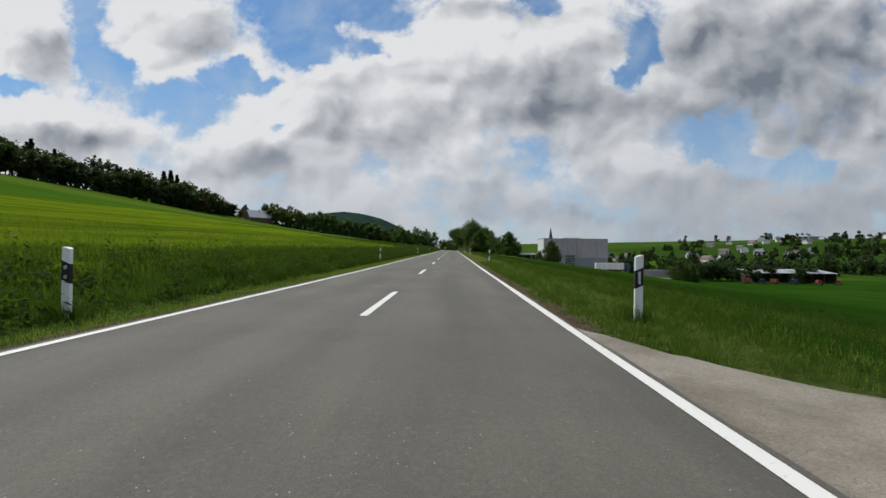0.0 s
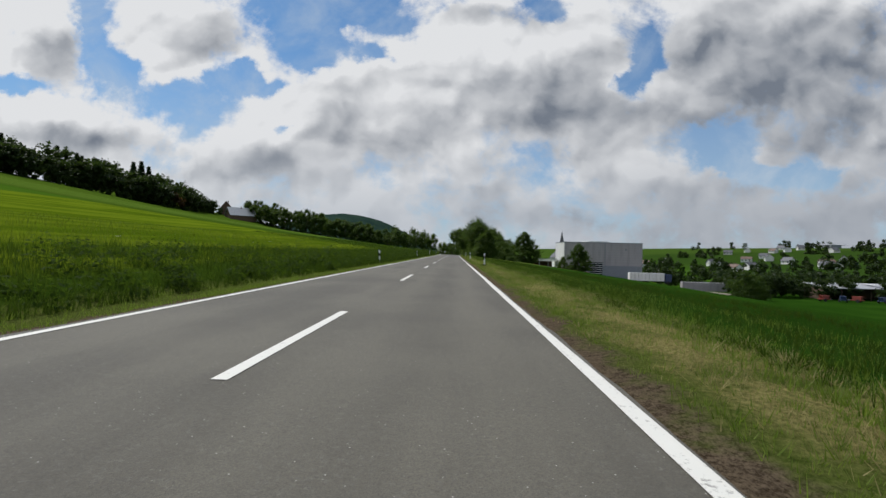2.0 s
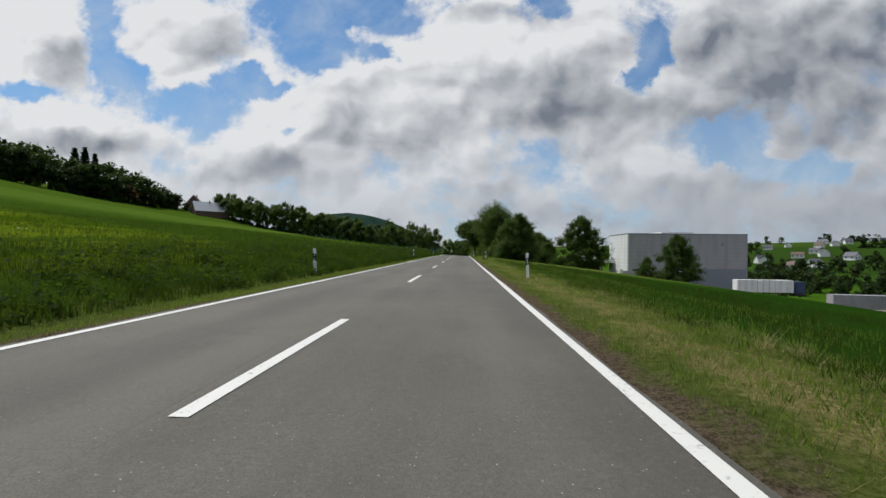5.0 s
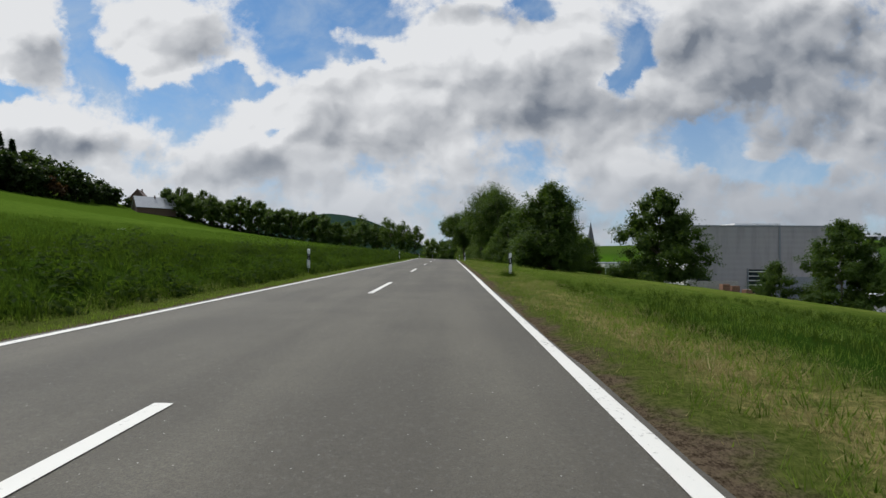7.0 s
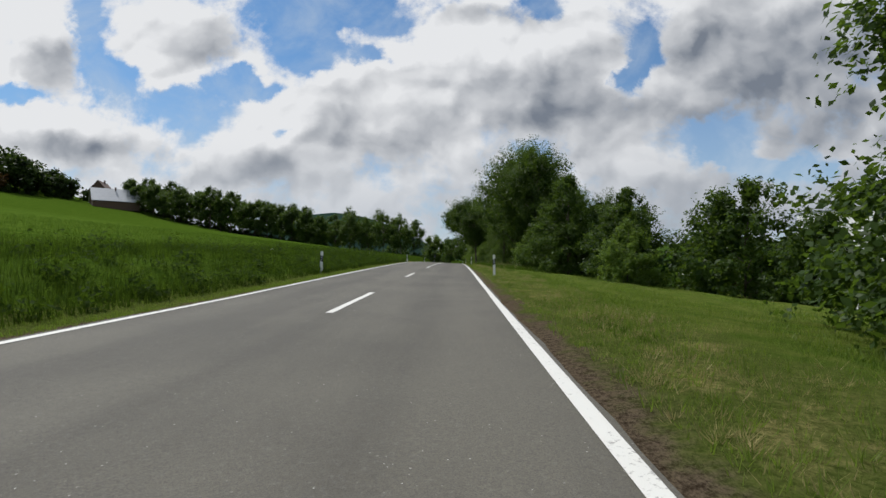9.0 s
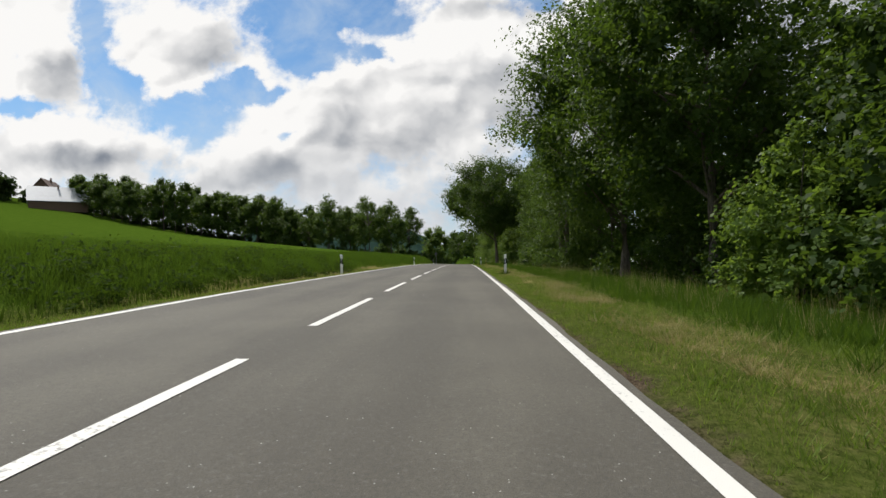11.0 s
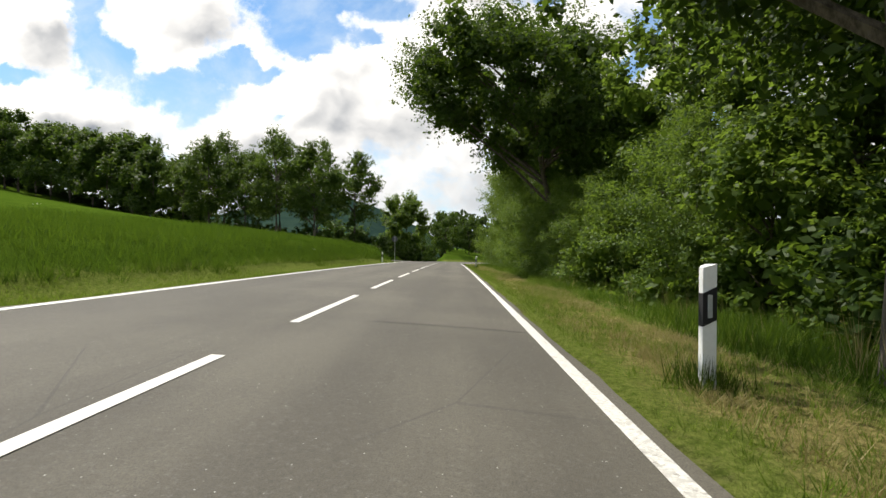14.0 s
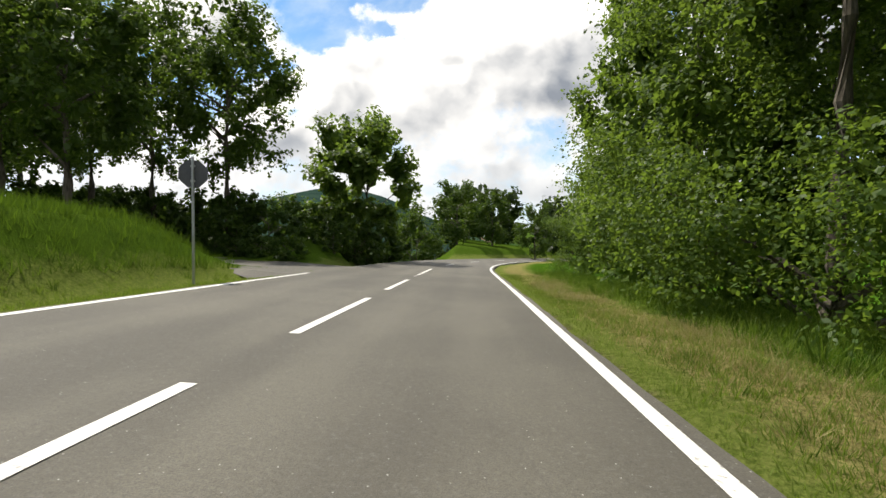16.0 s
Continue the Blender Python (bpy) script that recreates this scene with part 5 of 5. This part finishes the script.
def patch_noise(x, y, s):
    """Smooth uneven patches between 0 and 1."""
    v = np.sin(x * 1.9 + s + 1.3 * np.sin(y * 0.55 + s)) + np.sin(y * 1.15 - 0.6 * x + 2 * s + 1.1 * np.sin(x * 1.4 + y * 0.3)) + 0.7 * np.sin(3.1 * x + 2.3 * y + s) * np.sin(1.7 * y - 2.2 * x)
    return np.clip(0.5 + 0.24 * v, 0, 1)


def tufts(name, label, n, k, xf, y0, y1, h, wid, mat, seed, splay=0.8, lo=0.0, hi=0.3, s=0.0, spread_=0.035):
    """Tufts of k blades that bend outwards from one root; patches thin them out where the patch noise is below lo."""
    q = np.random.default_rng(seed)
    y = q.uniform(y0, y1, n)
    x = xf(q.random(n), y)
    keep = (q.random(n) < np.clip((patch_noise(x, y, s) - lo) / (hi - lo), 0.04, 1)) & ((x < 0) | (y > np.interp(x, [p_[1] for p_ in APRON], [p_[0] for p_ in APRON]) + 0.1))
    x, y = np.repeat(x[keep], k), np.repeat(y[keep], k)
    size = np.repeat(q.uniform(0.5, 1.0, keep.sum()) ** 1.3 * q.choice([1, 1, 1, 1.5], keep.sum()), k)
    m = len(x)
    a = q.uniform(0, 6.283, m)
    o = np.abs(q.normal(0, 1, m))
    dx, dy = np.cos(a), np.sin(a)
    bx, by = x + dx * o * spread_ * size, y + dy * o * spread_ * size
    hh = h * size * q.uniform(0.45, 1.15, m)
    base = np.stack([bx, by, land(bx, by) - 0.02], 1)
    tip = base + np.stack([dx * hh * splay * q.uniform(0.1, 1, m), dy * hh * splay * q.uniform(0.1, 1, m), hh], 1)
    b = q.uniform(0, 6.283, m)
    d = np.stack([np.cos(b), np.sin(b), 0 * b], 1) * (wid * q.uniform(0.6, 1.4, m))[:, None]
    tagged(new(name, fast_mesh(name, np.stack([base - d, base + d, tip], 1), 3, mat)), label, "grass", kind="stuff")


tufts("verge_tufts", "uneven green grass tufts on the verge", 26000, 11, lambda u, y: rw(y) + 0.34 + 2.7 * u, 5, 345, 0.12, 0.005, M_GRASS, 81, 0.9, 0.15, 0.5, spread_=0.06)
tufts("dark_tufts", "dark green tufts in the verge", 13000, 11, lambda u, y: rw(y) + 0.45 + 3.2 * u, 2, 345, 0.12, 0.005, M_BANK, 82, 0.9, 0.35, 0.7, 2.0, 0.07)
tufts("lush_tufts", "lush dark grass tufts beside the field access", 6500, 15, lambda u, y: rw(y) + 0.35 + 5.5 * u ** 1.2, 0.5, 40, 0.19, 0.006, M_BANK, 91, 0.8, 0.05, 0.4, 0.4)
blades("verge_turf", "close turf along the road's edge", 130000, lambda u, y: rw(y) + 0.10 + 1.7 * u ** 1.2, 215, 346, 0.065, 0.006, M_GRASS, 92, 0.9)
blades("verge_turf", "close turf along the bank's foot", 80000, lambda u, y: -lw(y) - 0.10 - 1.6 * u, 180, 340, 0.065, 0.006, M_GRASS, 93, 0.9)
tufts("straw_tufts", "bleached straw tufts lying in the verge", 13000, 16, lambda u, y: rw(y) + 0.35 + 2.3 * u, 30, 345, 0.13, 0.0045, M_DRY, 83, 1.5, 0.48, 0.75, 3.4, 0.06)
tufts("verge_tufts", "fresh grass tufts on the verge before the wood", 15000, 12, lambda u, y: rw(y) + 0.22 + 2.9 * u, 222, 346, 0.12, 0.005, M_GRASS, 89, 0.9, 0.1, 0.5, 6.0, 0.06)
tufts("straw_tufts", "band of bleached straw in the verge before the wood", 20000, 16, lambda u, y: rw(y) + 1.0 + 1.1 * u + 0.35 * np.sin(y * 0.35), 222, 346, 0.12, 0.0045, M_DRY, 90, 1.6, 0.3, 0.6, 1.5, 0.07)
tufts("verge_tufts", "uneven green grass tufts along the bank", 10000, 14, lambda u, y: -lw(y) - 0.2 - 1.9 * u, -8, 340, 0.13, 0.006, M_GRASS, 84, 0.8, 0.2, 0.6, 5.0)
tufts("crop_tufts", "dark green tufts along the meadow edge", 11000, 14, lambda u, y: rw(y) + 2.2 + 8 * u ** 1.5, 0, 160, 0.20, 0.006, M_WEED, 85, 0.7, 0.1, 0.5, 1.2)
tufts("long_tufts", "long bright grass tufts before the wood", 6500, 18, lambda u, y: rw(y) + 2.0 + 4.2 * u, 222, 348, 0.42, 0.007, M_BANK, 86, 0.9, 0.1, 0.6, 0.7, 0.06)
tufts("seed_grass", "tall pale grass with seed heads before the wood", 1500, 7, lambda u, y: rw(y) + 2.6 + 3.2 * u, 224, 300, 0.75, 0.004, M_DRY, 87, 0.35, 0.4, 0.7, 4.1, 0.05)
tufts("bank_tufts", "rough grass tufts on the bank", 9000, 16, lambda u, y: -lw(y) - 1.6 - 7 * u ** 1.4, -8, 338, 0.40, 0.008, M_BANK, 88, 0.9, 0.35, 0.8, 2.6, 0.07)


def weed_clumps():
    """Broad-leaved weeds in clumps on the bank."""
    q = np.random.default_rng(61)
    n = 1500
    y = q.uniform(-5, 250, n)
    e = 1.45 + 4.5 * q.random(n) ** 1.5
    x = -lw(y) - e
    hgt = q.uniform(0.25, 0.85, n)
    k = 56
    idx = np.repeat(np.arange(n), k)
    d = q.normal(0, 1, (n * k, 3))
    d /= np.linalg.norm(d, axis=1)[:, None]
    d[:, 2] = np.abs(d[:, 2])
    rad = q.random(n * k) ** 0.4
    pts = np.stack([x[idx] + d[:, 0] * rad * 0.34, y[idx] + d[:, 1] * rad * 0.42, land(x[idx], y[idx]) + d[:, 2] * rad * hgt[idx]], 1)
    v = leaf_quads(pts, d + np.array([0, 0, 0.8]), 0.058, 62, 0.5)
    tagged(new("bank_weeds", fast_mesh("bank_weeds", v, 4, M_WEED)), "broad-leaved weeds in clumps on the bank", "weeds", kind="stuff")
    # white umbels here and there
    m = 45
    y = q.uniform(0, 335, m)
    x = -lw(y) - 1.6 - 4 * q.random(m)
    idx = np.repeat(np.arange(m), 14)
    zz = land(x, y) + q.uniform(0.45, 0.85, m)
    pts = np.stack([x[idx] + q.normal(0, 0.05, m * 14), y[idx] + q.normal(0, 0.05, m * 14), zz[idx] + q.normal(0, 0.012, m * 14)], 1)
    v = leaf_quads(pts, np.tile([0.0, 0, 1], (m * 14, 1)), 0.009, 63, 0.9)
    tagged(new("flower_umbels", fast_mesh("flower_umbels", v, 4, M_RENDER)), "small white flower umbels among the weeds", "flowers", kind="stuff")


weed_clumps()


def post_tufts():
    """Longer grass left standing round the marker posts."""
    q = np.random.default_rng(70)
    spots_ = [(4.13, 8.4), (4.45, 162.5), (4.25, 162.2), (-4.7, 162.8), (3.97, 324.6), (4.1, 284.0), (-4.2, 7.6), (4.03, 79.7), (4.1, 39.7), (4.0, 244.8), (-4.28, 79.6)]
    k = 420
    c0 = np.repeat(np.array(spots_), k, 0) + q.normal(0, 0.13, (len(spots_) * k, 2))
    z = land(c0[:, 0], c0[:, 1]) - 0.02
    n = len(c0)
    a = q.uniform(0, 6.283, n)
    d = np.stack([np.cos(a), np.sin(a), 0 * a], 1) * 0.006
    base = np.stack([c0[:, 0], c0[:, 1], z], 1)
    tip = base + np.stack([q.normal(0, 0.07, n), q.normal(0, 0.07, n), q.uniform(0.1, 0.34, n)], 1)
    tagged(new("post_tufts", fast_mesh("post_tufts", np.stack([base - d, base + d, tip], 1), 3, M_WEED)), "dark green grass tufts round the posts", "grass", kind="stuff")


post_tufts()


def seam(y0, x0, x1, sag):
    """A repaired crack filled with tar across the lane."""
    vs, fs = [], []
    for i in range(25):
        x = x0 + (x1 - x0) * i / 24
        y = y0 + sag * (i / 24) ** 2 + 0.02 * math.sin(i * 1.7)
        for s in (-0.012, 0.012):
            vs.append((x, y + s, float(deck(x, y + s)) + 0.003))
    fs = [(2 * i, 2 * i + 2, 2 * i + 3, 2 * i + 1) for i in range(24)]
    part_mesh("tar_seam", mesh_of("tar_seam", vs, fs, [M_RUBBER]), road, "dark tar-filled crack")


seam(286.4, 0.9, 2.95, -0.25)
seam(289.0, -2.6, -0.3, 0.2)


def paper_scrap():
    x, y = 1.2, 244.1
    p = thing("paper_scrap", "small crumpled white paper scrap on the asphalt", "litter", at=(x, y, float(deck(x, y)) + 0.004), turn=12)
    bm = bmesh.new()
    bmesh.ops.create_grid(bm, x_segments=5, y_segments=3, size=0.5)
    q = random.Random(3)
    for v in bm.verts:
        v.co = Vector((v.co.x * 0.06, v.co.y * 0.045, 0.006 + q.uniform(0, 0.012)))
    bmesh.ops.solidify(bm, geom=bm.faces[:], thickness=0.002)
    part("sheet", bm, M_RENDER, p)


paper_scrap()


def yard():
    vs = [(52, 222.5), (50, 212), (58, 203), (74, 198), (92, 201), (99, 208), (94, 219), (78, 223.0)]
    bm = bmesh.new()
    f = bm.faces.new([bm.verts.new((x, y, 0)) for x, y in vs])
    bmesh.ops.triangulate(bm, faces=[f])
    bmesh.ops.subdivide_edges(bm, edges=bm.edges[:], cuts=5, use_grid_fill=True)
    for v in bm.verts:
        v.co.z = ground_at(v.co.x, v.co.y) + 0.12
    me = bpy.data.meshes.new("yard")
    bm.to_mesh(me)
    bm.free()
    me.materials.append(M_GRAVEL)
    tagged(new("yard", me), "pale gravel yard before the factory hall", "pavement", kind="structure")


yard()
